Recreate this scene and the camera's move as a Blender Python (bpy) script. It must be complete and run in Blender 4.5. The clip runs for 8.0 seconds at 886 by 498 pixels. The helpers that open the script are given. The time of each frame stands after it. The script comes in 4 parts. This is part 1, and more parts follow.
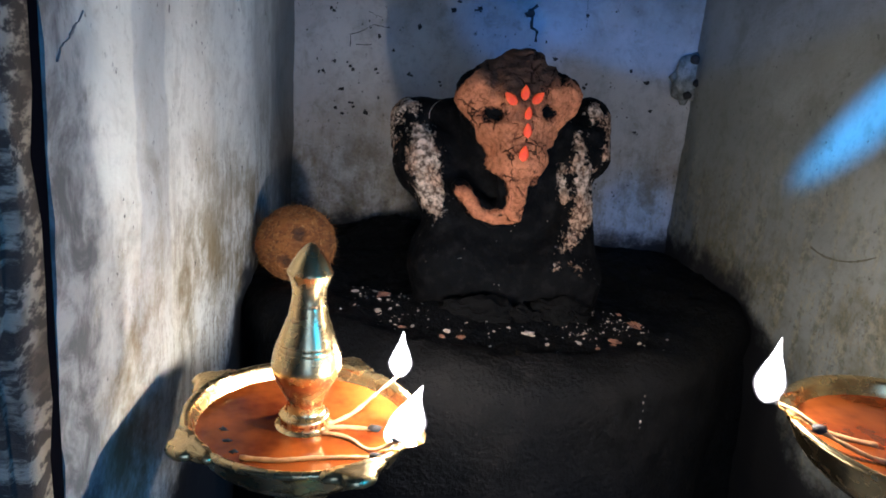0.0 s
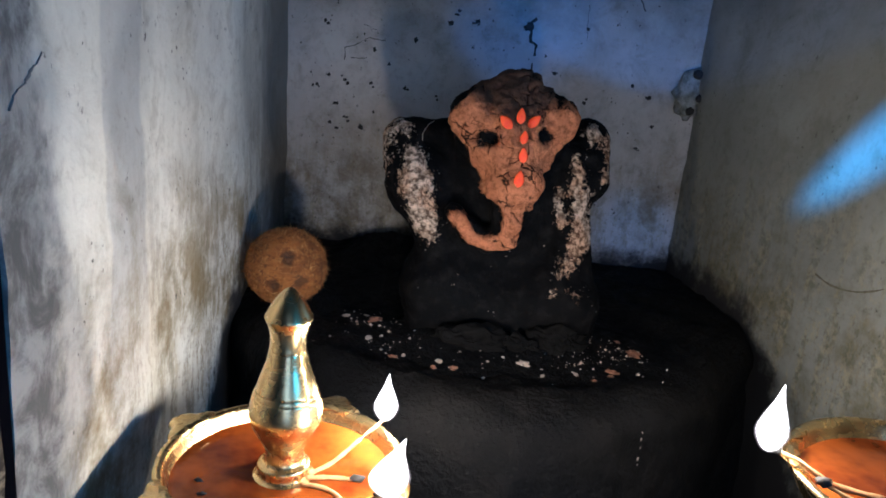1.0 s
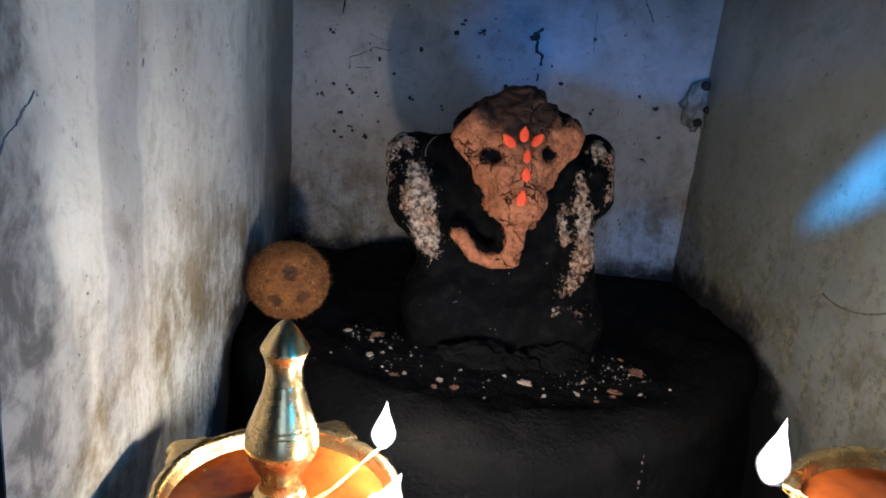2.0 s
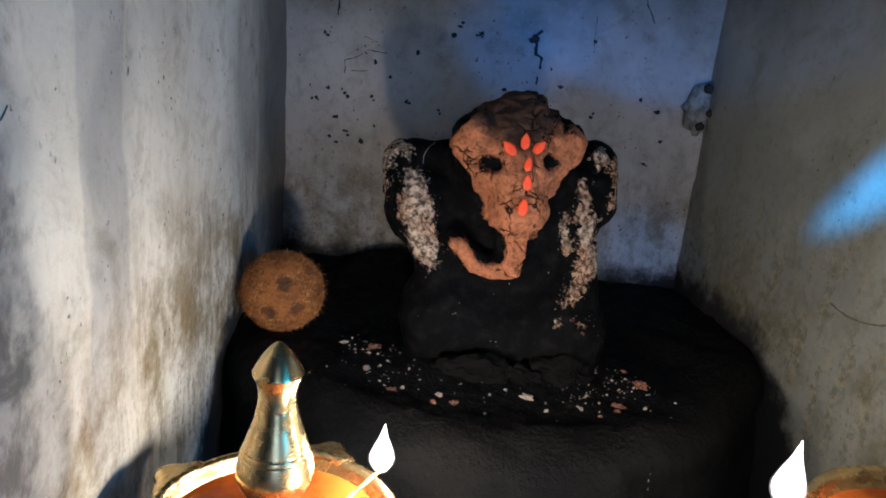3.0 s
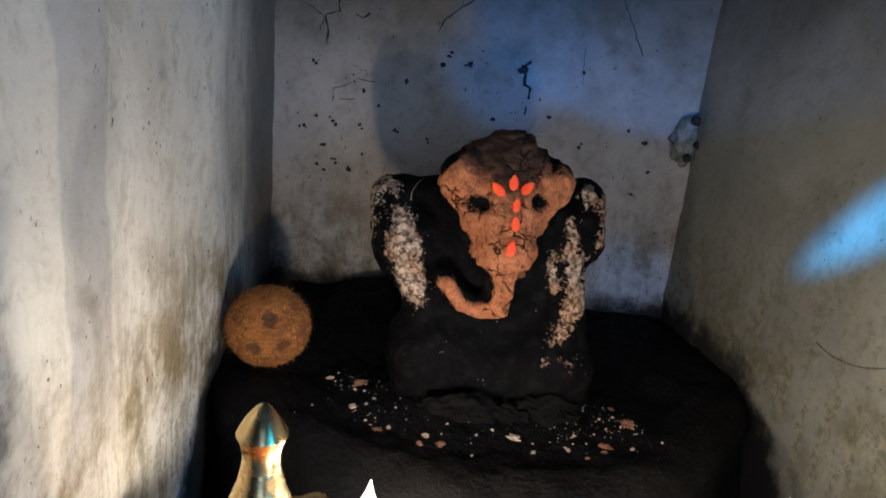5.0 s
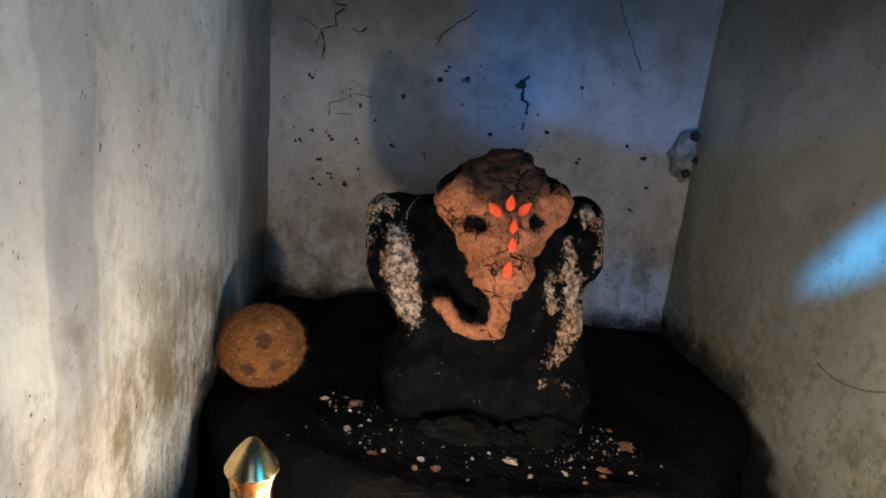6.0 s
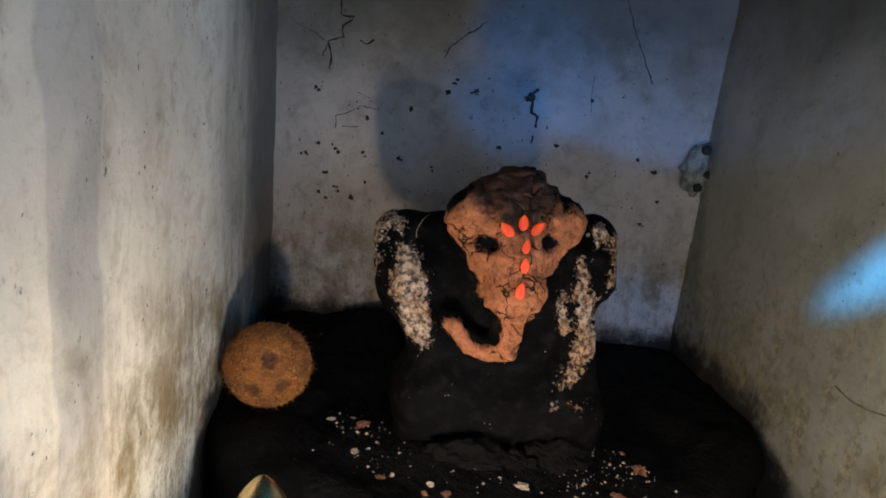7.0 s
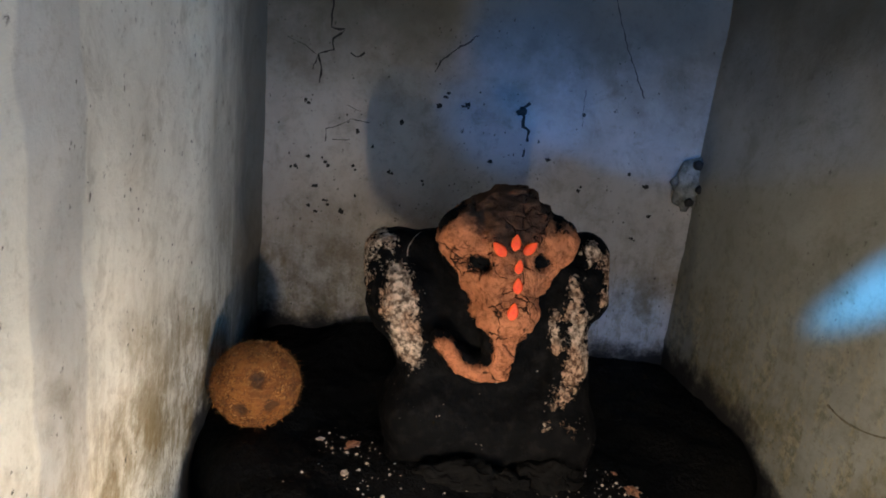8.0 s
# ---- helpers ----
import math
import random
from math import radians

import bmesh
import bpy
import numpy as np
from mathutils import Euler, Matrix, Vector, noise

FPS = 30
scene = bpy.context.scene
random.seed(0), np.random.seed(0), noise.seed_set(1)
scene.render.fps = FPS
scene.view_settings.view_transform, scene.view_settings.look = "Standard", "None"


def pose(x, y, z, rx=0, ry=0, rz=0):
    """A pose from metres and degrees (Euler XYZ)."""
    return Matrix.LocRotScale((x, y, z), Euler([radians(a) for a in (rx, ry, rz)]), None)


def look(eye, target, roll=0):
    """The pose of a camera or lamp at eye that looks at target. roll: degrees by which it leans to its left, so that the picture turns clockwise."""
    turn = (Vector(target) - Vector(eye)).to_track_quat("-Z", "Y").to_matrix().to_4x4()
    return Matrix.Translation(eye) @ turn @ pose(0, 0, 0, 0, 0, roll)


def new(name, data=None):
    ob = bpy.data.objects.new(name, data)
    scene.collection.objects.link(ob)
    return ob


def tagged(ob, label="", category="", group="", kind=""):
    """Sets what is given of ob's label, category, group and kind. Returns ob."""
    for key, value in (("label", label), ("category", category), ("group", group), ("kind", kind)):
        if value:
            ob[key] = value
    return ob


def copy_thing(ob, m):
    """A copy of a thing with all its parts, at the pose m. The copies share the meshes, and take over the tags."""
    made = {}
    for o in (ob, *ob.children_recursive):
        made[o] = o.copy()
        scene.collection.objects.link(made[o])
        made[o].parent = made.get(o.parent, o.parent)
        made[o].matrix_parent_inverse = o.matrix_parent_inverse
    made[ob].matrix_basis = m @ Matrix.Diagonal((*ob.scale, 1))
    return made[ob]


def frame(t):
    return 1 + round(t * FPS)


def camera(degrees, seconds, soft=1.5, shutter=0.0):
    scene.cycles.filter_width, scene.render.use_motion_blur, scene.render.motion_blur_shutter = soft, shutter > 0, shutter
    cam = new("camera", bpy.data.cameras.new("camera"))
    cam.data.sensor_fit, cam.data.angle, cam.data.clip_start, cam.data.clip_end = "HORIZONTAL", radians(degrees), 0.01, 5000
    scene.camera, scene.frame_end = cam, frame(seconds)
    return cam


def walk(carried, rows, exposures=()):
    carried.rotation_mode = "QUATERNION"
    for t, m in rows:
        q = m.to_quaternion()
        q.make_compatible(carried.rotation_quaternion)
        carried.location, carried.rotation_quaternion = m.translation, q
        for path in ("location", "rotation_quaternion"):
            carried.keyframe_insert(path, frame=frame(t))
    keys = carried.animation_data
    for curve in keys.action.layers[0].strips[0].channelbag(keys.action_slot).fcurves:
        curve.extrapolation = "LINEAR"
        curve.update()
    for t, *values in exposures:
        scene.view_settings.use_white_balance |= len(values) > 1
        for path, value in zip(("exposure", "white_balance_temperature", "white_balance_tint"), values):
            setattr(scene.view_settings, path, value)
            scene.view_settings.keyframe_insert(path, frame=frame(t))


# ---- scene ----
cam = camera(63.3, 8.0, soft=1.75)
METRES, EYE, TILT, LEAN, TURN = 0.22, 0.342, -15.0, -5.0, 0.0
ROWS = [
    (0.0, 0.0, 0.0, 0.0, -0.0, 0.0, -0.0),
    (0.5, 0.0433, 0.0568, 0.0751, -0.25, -0.02, 0.04),
    (1.0, 0.0597, 0.1262, 0.1621, 0.28, -0.2, -0.3),
    (1.5, 0.0793, 0.128, 0.2312, 0.73, -0.56, -0.69),
    (2.0, 0.0985, 0.1519, 0.2925, 1.02, -0.68, -0.71),
    (3.5, 0.069, 0.2877, 0.3878, 0.36, -0.78, -0.47),
    (4.0, 0.0683, 0.2559, 0.443, 0.03, -0.24, -0.61),
    (4.5, 0.0683, 0.2702, 0.4855, -0.21, -0.27, -0.78),
    (6.0, 0.0893, 0.3412, 0.597, -0.43, 0.28, -0.97),
    (6.5, 0.074, 0.3833, 0.6423, -0.13, 0.5, -1.14),
    (7.0, 0.0373, 0.4211, 0.6799, -0.38, 0.55, -1.16),
    (7.5, 0.018, 0.4468, 0.7155, -0.69, 0.53, -1.21),
    (8.0, 0.0239, 0.4629, 0.7574, -1.25, 0.88, -1.26),
]
walk(cam, [(t, pose(0, 0, EYE, TILT, LEAN, TURN) @ pose(METRES * x, METRES * y, METRES * z, 90 + pitch, roll, yaw)) for t, x, y, z, yaw, pitch, roll in ROWS],
     exposures=((0.0, 0.24, 5080, 8), (0.5, 0.15, 5110, 8), (2.0, 0.12, 5230, 8), (4.0, 0.18, 5680, 8), (6.0, 0.22, 6000, 7), (8.0, 0.17, 6180, 7)))

# ---- world and light ----
world = bpy.data.worlds.new("world")
scene.world = world
world.use_nodes = True
wn = world.node_tree
sky = wn.nodes.new("ShaderNodeTexSky")
sky.sky_type = "NISHITA"
sky.sun_disc = False
sky.sun_elevation, sky.sun_rotation = radians(35), radians(200)
wn.nodes["Background"].inputs[1].default_value = 0.1
wn.links.new(sky.outputs[0], wn.nodes["Background"].inputs[0])


def lamp(name, kind, m, energy, colour, **settings):
    data = bpy.data.lights.new(name, kind)
    data.energy, data.color = energy, colour
    if kind == "AREA":
        data.shape, data.size, data.size_y = "RECTANGLE", settings["size"], settings["size_y"]
    elif kind == "SPOT":
        data.shadow_soft_size, data.spot_size, data.spot_blend = settings["radius"], radians(settings["cone"]), settings["blend"]
    else:
        data.shadow_soft_size = settings["radius"]
    ob = new(name, data)
    ob.matrix_world = m
    return ob


WARM = (1.0, 0.80, 0.585)
BLUE = (0.08, 0.36, 1.0)
LEFT_FLAME = Vector((-0.015, 0.601, 0.073))
LIP_FLAME = Vector((0.000, 0.503, 0.074))
RIGHT_FLAME = Vector((0.315, 0.578, 0.106))
lamp("flame_light", "POINT", pose(*LEFT_FLAME), 2.15, WARM, radius=0.010)
lamp("flame_light", "POINT", pose(*LIP_FLAME), 1.25, WARM, radius=0.005)
lamp("flame_light", "POINT", pose(*RIGHT_FLAME), 1.75, WARM, radius=0.012)
# daylight in the doorway behind the camera
lamp("doorway_daylight", "AREA", look((0.60, -1.95, 0.32), (0.0, 1.0, 0.25)), 5.0, (0.20, 0.48, 1.0), size=0.8, size_y=1.35)
# added blue fill from the right, tinting the left wall's shadows; no window known
lamp("blue_side_fill", "AREA", look((1.47, -0.70, 0.60), (-0.24, 0.70, 0.00)), 8.0, (0.02, 0.42, 1.0), size=0.6, size_y=0.6)
# added spots, out of view: three tint the back wall blue, one the side
beam = lamp("blue_patch_spot", "SPOT", look((0.25, -1.60, 0.80), (0.385, 1.30, 0.575)), 84.0, (0.05, 0.32, 1.0), radius=0.02, cone=14.2, blend=0.16)
beam.scale = (1.0, 0.66, 1.0)
lamp("blue_patch_spot", "SPOT", look((0.25, -1.60, 0.80), (0.135, 1.30, 0.455)), 62.0, (0.015, 0.27, 1.0), radius=0.02, cone=5.8, blend=0.7)
lamp("blue_patch_spot", "SPOT", look((0.25, -1.60, 0.80), (0.375, 1.30, 0.085)), 62.0, BLUE, radius=0.03, cone=3.4, blend=0.7)
streak = lamp("blue_patch_spot", "SPOT", look((-0.35, -0.60, 0.95), (0.523, 0.832, 0.346), -50), 620.0, (0.06, 0.46, 1.0), radius=0.02, cone=8.6, blend=0.6)
streak.scale = (0.25, 1.0, 1.0)


# ---- materials ----
def material(name, roughness=0.8, metallic=0.0):
    m = bpy.data.materials.new(name)
    m.use_nodes = True
    bsdf = m.node_tree.nodes["Principled BSDF"]
    bsdf.inputs["Roughness"].default_value = roughness
    bsdf.inputs["Metallic"].default_value = metallic
    return m, m.node_tree, bsdf


class Nodes:
    """Short hands for building node trees."""

    def __init__(self, tree):
        self.t = tree
        self.coord = tree.nodes.new("ShaderNodeTexCoord")

    def put(self, socket, value):
        if isinstance(value, (int, float, tuple)):
            socket.default_value = value
        else:
            self.t.links.new(value, socket)

    def mapped(self, scale=(1, 1, 1), turn=(0, 0, 0)):
        n = self.t.nodes.new("ShaderNodeMapping")
        n.inputs["Scale"].default_value = scale
        n.inputs["Rotation"].default_value = turn
        self.t.links.new(self.coord.outputs["Object"], n.inputs["Vector"])
        return n.outputs[0]

    def noise(self, scale, detail=4, rough=0.55, vector=None, distortion=0.0):
        n = self.t.nodes.new("ShaderNodeTexNoise")
        n.inputs["Scale"].default_value, n.inputs["Detail"].default_value = scale, detail
        n.inputs["Roughness"].default_value, n.inputs["Distortion"].default_value = rough, distortion
        self.t.links.new(vector or self.coord.outputs["Object"], n.inputs["Vector"])
        return n.outputs["Fac"]

    def voronoi(self, scale, feature="F1", vector=None, randomness=1.0):
        n = self.t.nodes.new("ShaderNodeTexVoronoi")
        n.feature = feature
        n.inputs["Scale"].default_value = scale
        n.inputs["Randomness"].default_value = randomness
        self.t.links.new(vector or self.coord.outputs["Object"], n.inputs["Vector"])
        return n.outputs["Distance"]

    def ramp(self, fac, low, high, a=0.0, b=1.0):
        n = self.t.nodes.new("ShaderNodeMapRange")
        n.interpolation_type = "SMOOTHSTEP"
        for socket, v in zip(n.inputs, (fac, low, high, a, b)):
            self.put(socket, v)
        return n.outputs[0]

    def math(self, op, a, b=0.0):
        n = self.t.nodes.new("ShaderNodeMath")
        n.operation = op
        self.put(n.inputs[0], a)
        self.put(n.inputs[1], b)
        return n.outputs[0]

    def mix(self, fac, a, b):
        n = self.t.nodes.new("ShaderNodeMix")
        n.data_type = "RGBA"
        self.put(n.inputs[0], fac)
        for socket, v in ((n.inputs[6], a), (n.inputs[7], b)):
            self.put(socket, (*v, 1.0) if isinstance(v, tuple) else v)
        return n.outputs[2]

    def attribute(self, name):
        n = self.t.nodes.new("ShaderNodeAttribute")
        n.attribute_name = name
        return n.outputs["Fac"]

    def axis(self, k):
        n = self.t.nodes.new("ShaderNodeSeparateXYZ")
        self.t.links.new(self.coord.outputs["Object"], n.inputs[0])
        return n.outputs[k]

    def bump(self, bsdf, height, strength=0.5, distance=0.002):
        n = self.t.nodes.new("ShaderNodeBump")
        n.inputs["Strength"].default_value, n.inputs["Distance"].default_value = strength, distance
        self.t.links.new(height, n.inputs["Height"])
        self.t.links.new(n.outputs[0], bsdf.inputs["Normal"])


def plaster(name, base, grime, soot, streaks, specks=0.5, damp=0.3, bare=None, corner_dark=None, upper_dark=None, mould=None, column_shadow=None):
    """Old limewashed plaster: blotches, runs of grime, black specks and soot along its foot.
    soot: two depths into the niche and its level at each."""
    m, t, b = material(name, 0.85)
    n = Nodes(t)
    wide = n.noise(5, 5, 0.6)
    mid = n.noise(19, 6, 0.7, distortion=0.4)
    fine = n.noise(75, 5, 0.7)
    run = n.noise(1, 9, 0.78, n.mapped((46, 46, 10)), 0.12)
    col = n.mix(n.ramp(wide, 0.32, 0.68), base, tuple(c * 0.80 for c in base))
    if column_shadow:
        # the lamp column's shadow, painted on as an upright bluish grey band
        sway = n.math("MULTIPLY", n.math("SUBTRACT", n.noise(1, 4, 0.6, n.mapped((9, 9, 6))), 0.5), 0.05)
        off = n.math("ABSOLUTE", n.math("SUBTRACT", n.math("ADD", n.axis(1), sway), column_shadow[0]))
        grey = n.math("MULTIPLY", n.ramp(off, column_shadow[1] + 0.005, column_shadow[1] - 0.003), n.ramp(n.axis(2), 0.00, 0.20, 0.0, 0.60))
        col = n.mix(grey, col, tuple(c * k for c, k in zip(base, (0.56, 0.59, 0.66))))
    col = n.mix(n.ramp(mid, 0.48, 0.70, 0.0, 0.38), col, grime)
    col = n.mix(n.ramp(fine, 0.50, 0.82, 0.0, 0.40), col, grime)
    foot = n.math("MULTIPLY", n.ramp(n.axis(2), 0.36, 0.03), n.ramp(n.axis(1), 0.45, 0.85, 0.35, 1.0))
    run_mask = n.math("MULTIPLY", n.ramp(n.math("ADD", run, n.math("MULTIPLY", n.math("SUBTRACT", n.noise(130, 5, 0.75), 0.5), 0.45)), 0.46, 0.585), n.math("MULTIPLY", foot, streaks))
    col = n.mix(run_mask, col, n.mix(n.ramp(fine, 0.40, 0.60), (0.36, 0.31, 0.20), grime))
    stain = n.math("MULTIPLY", n.ramp(n.noise(7, 6, 0.7), 0.44, 0.66), n.ramp(n.axis(2), 0.30, 0.10, 0.15, 1.0))
    col = n.mix(n.math("MULTIPLY", stain, damp), col, (grime[0] * 1.1, grime[1] * 0.95, grime[2] * 0.6))
    for scale, size, low in ((46, 0.15, 0.54), (105, 0.17, 0.50)):
        dots = n.math("MULTIPLY", n.ramp(n.math("ADD", n.voronoi(scale, vector=n.mapped((1.2, 1.0, 0.9))), n.math("MULTIPLY", n.math("SUBTRACT", n.noise(210, 6, 0.8), 0.5), 1.25)), size, size * 0.3), n.ramp(n.noise(9 + scale * 0.1, 4, 0.7), low, low + 0.09))
        col = n.mix(n.math("MULTIPLY", dots, specks), col, (0.035, 0.028, 0.022))
    if upper_dark:
        # olive soot plus the flames' falloff, painted as darkening with height
        rise = n.math("ADD", n.axis(2), n.math("MULTIPLY", n.math("SUBTRACT", n.noise(9, 6, 0.65), 0.5), 0.22))
        col = n.mix(n.ramp(rise, upper_dark - 0.06, upper_dark + 0.16, 0.0, 0.85), col, (0.075, 0.070, 0.045))
    if mould is not None:
        patch = n.math("MULTIPLY", n.ramp(n.math("ADD", n.axis(2), n.math("MULTIPLY", n.math("SUBTRACT", n.noise(8, 5, 0.65), 0.5), 0.30)), 0.25, 0.10), n.ramp(n.noise(26, 7, 0.75), 0.40, 0.60))
        patch = n.math("MULTIPLY", patch, n.ramp(n.axis(0), mould + 0.32, mould - 0.03, 0.35, 1.0))
        col = n.mix(n.math("MULTIPLY", patch, 0.50), col, (0.095, 0.072, 0.034))
    if corner_dark:
        # soot and the back corner's dimmer light put into the colour, deepening with depth
        reach = n.math("ADD", n.axis(1), n.math("MULTIPLY", n.math("SUBTRACT", n.noise(1, 5, 0.7, n.mapped((20, 20, 6))), 0.5), 0.30))
        col = n.mix(n.ramp(reach, corner_dark, corner_dark + 0.22, 0.0, 0.8), col, (0.13, 0.12, 0.11))
    if bare:
        ragged = n.math("ADD", n.axis(1), n.math("MULTIPLY", n.math("SUBTRACT", n.noise(13, 6, 0.65), 0.5), 0.16))
        col = n.mix(n.ramp(ragged, bare + 0.025, bare - 0.012), col, n.mix(n.ramp(mid, 0.38, 0.62), (0.42, 0.41, 0.385), (0.15, 0.145, 0.135)))
    edge = n.math("ADD", n.axis(2), n.math("MULTIPLY", n.math("SUBTRACT", n.noise(24, 7, 0.75), 0.5), 0.12))
    level = n.ramp(n.axis(1), *soot)
    over = n.math("SUBTRACT", edge, level)
    col = n.mix(n.ramp(over, 0.040, -0.014), col, (0.010, 0.009, 0.010))
    t.links.new(col, b.inputs["Base Color"])
    n.bump(b, n.math("ADD", n.math("MULTIPLY", mid, 1.2), n.math("ADD", n.math("MULTIPLY", fine, 0.5), n.math("MULTIPLY", run, 0.25))), 0.32, 0.004)
    return m


# base tones tuned to each wall's brightness as lit: left raised, right lowered
PLASTER_BACK = plaster("back_plaster", (0.60, 0.56, 0.53), (0.15, 0.116, 0.064), (0.95, 1.25, 0.043, 0.043), 0.6, 1.0, 0.80, upper_dark=0.40, mould=-0.02)
PLASTER_LEFT = plaster("left_plaster", (0.75, 0.735, 0.66), (0.15, 0.12, 0.065), (0.77, 0.97, -0.10, 0.042), 0.78, 0.85, 0.9, 0.462, 0.98, upper_dark=0.60, column_shadow=(0.592, 0.042))
PLASTER_RIGHT = plaster("right_plaster", (0.28, 0.285, 0.262), (0.105, 0.10, 0.066), (0.82, 1.09, -0.15, 0.050), 0.7, 0.6, 0.75, upper_dark=0.47)
PLASTER_ROOM = plaster("room_plaster", (0.22, 0.22, 0.21), (0.12, 0.11, 0.10), (0.0, 1.0, -0.6, -0.6), 0.3, 0.3)


def soot_stone():
    m, t, b = material("sooty_stone", 0.75)
    n = Nodes(t)
    f, g = n.noise(30, 6, 0.65), n.noise(140, 4, 0.6)
    col = n.mix(n.ramp(f, 0.42, 0.68), (0.0041, 0.0038, 0.0037), (0.0112, 0.0099, 0.0093))
    col = n.mix(n.ramp(g, 0.62, 0.75, 0.0, 0.5), col, (0.045, 0.039, 0.035))
    # blacker inside the trough and over the altar's left side
    trough_dark = n.math("ADD", n.attribute("hollow"), n.math("MULTIPLY", n.math("SUBTRACT", f, 0.5), 0.25))
    col = n.mix(n.ramp(trough_dark, -0.12, 0.12), col, (0.003, 0.003, 0.0035))
    b.inputs["Specular IOR Level"].default_value = 0.12
    t.links.new(col, b.inputs["Base Color"])
    t.links.new(n.ramp(f, 0.3, 0.7, 0.6, 0.9), b.inputs["Roughness"])
    n.bump(b, n.math("ADD", f, n.math("MULTIPLY", g, 0.5)), 1.0, 0.009)
    return m


def idol_skin():
    """Oiled black stone with a cracked ochre clay face and crusts of pale paste."""
    m, t, b = material("oiled_stone_and_clay", 0.6)
    n = Nodes(t)
    rag = n.math("MULTIPLY", n.math("SUBTRACT", n.noise(120, 7, 0.80), 0.5), 0.030)
    clay = n.ramp(n.math("ADD", n.attribute("clay"), rag), -0.0008, 0.0008)
    crumb = n.math("MULTIPLY", n.math("SUBTRACT", n.noise(62, 5, 0.72), 0.5), 0.050)
    crumb = n.math("ADD", crumb, n.math("MULTIPLY", n.math("SUBTRACT", n.noise(230, 4, 0.7), 0.5), 0.030))
    paste = n.ramp(n.math("ADD", n.attribute("paste"), crumb), 0.0012, 0.0030)
    warp = n.t.nodes.new("ShaderNodeVectorMath")
    warp.operation = "ADD"
    jig = n.t.nodes.new("ShaderNodeTexNoise")
    jig.inputs["Scale"].default_value, jig.inputs["Detail"].default_value = 45, 3
    n.t.links.new(n.coord.outputs["Object"], jig.inputs["Vector"])
    half = n.t.nodes.new("ShaderNodeVectorMath")
    half.operation = "SCALE"
    half.inputs["Scale"].default_value = 0.028
    n.t.links.new(jig.outputs["Color"], half.inputs[0])
    n.t.links.new(n.coord.outputs["Object"], warp.inputs[0])
    n.t.links.new(half.outputs[0], warp.inputs[1])
    cell = n.voronoi(36, "DISTANCE_TO_EDGE", warp.outputs[0])
    small = n.voronoi(105, "DISTANCE_TO_EDGE", warp.outputs[0])
    crack = n.math("MULTIPLY", n.ramp(cell, 0.040, 0.010), n.ramp(n.noise(26, 4), 0.50, 0.60))
    crack = n.math("MAXIMUM", crack, n.math("MULTIPLY", n.ramp(small, 0.06, 0.02, 0.0, 0.55), n.ramp(n.noise(33, 4), 0.56, 0.66)))
    crack = n.math("MAXIMUM", crack, n.ramp(n.attribute("groove"), 0.45, 0.95, 0.0, 0.85))
    f = n.noise(55, 5, 0.65)
    stone = n.mix(n.ramp(f, 0.45, 0.7), (0.0036, 0.0036, 0.0040), (0.0115, 0.0104, 0.0104))
    fleck = n.math("MULTIPLY", n.ramp(n.voronoi(150), 0.16, 0.10), n.ramp(n.noise(28, 3), 0.60, 0.66))
    stone = n.mix(fleck, stone, (0.40, 0.33, 0.27))
    ochre = n.mix(n.ramp(f, 0.35, 0.72), (0.64, 0.252, 0.125), (0.46, 0.174, 0.083))
    ochre = n.mix(n.ramp(n.noise(200, 3), 0.55, 0.75, 0.0, 0.4), ochre, (0.64, 0.29, 0.15))
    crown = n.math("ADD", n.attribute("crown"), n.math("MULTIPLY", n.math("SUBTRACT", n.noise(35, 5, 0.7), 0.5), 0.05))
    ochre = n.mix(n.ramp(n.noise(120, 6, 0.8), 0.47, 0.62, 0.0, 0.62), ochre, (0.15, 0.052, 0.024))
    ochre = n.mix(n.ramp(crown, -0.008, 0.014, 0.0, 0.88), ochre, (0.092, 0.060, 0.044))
    ochre = n.mix(crack, ochre, (0.026, 0.014, 0.009))
    pale = n.mix(n.ramp(n.noise(130, 5, 0.7), 0.40, 0.62), (0.095, 0.064, 0.045), (0.80, 0.63, 0.49))
    pale = n.mix(n.ramp(n.noise(17, 3, 0.6), 0.46, 0.60), pale, n.mix(n.ramp(n.noise(170, 5, 0.75), 0.42, 0.60), (0.10, 0.052, 0.030), (0.66, 0.43, 0.29)))
    col = n.mix(clay, stone, ochre)
    col = n.mix(paste, col, pale)
    t.links.new(col, b.inputs["Base Color"])
    cover = n.math("MAXIMUM", clay, paste)
    t.links.new(n.ramp(cover, 0, 1, 0.7, 0.95), b.inputs["Roughness"])
    b.inputs["Specular IOR Level"].default_value = 0.05
    h = n.math("ADD", n.math("MULTIPLY", cover, 1.2), n.math("MULTIPLY", f, 0.7))
    h = n.math("SUBTRACT", h, n.math("MULTIPLY", n.math("MULTIPLY", crack, clay), 1.1))
    h = n.math("ADD", h, n.math("MULTIPLY", n.math("MULTIPLY", clay, n.noise(210, 5, 0.75)), 1.3))
    h = n.math("ADD", h, n.math("MULTIPLY", n.math("MULTIPLY", paste, n.noise(240, 4, 0.7)), 1.6))
    n.bump(b, h, 0.9, 0.0034)
    return m


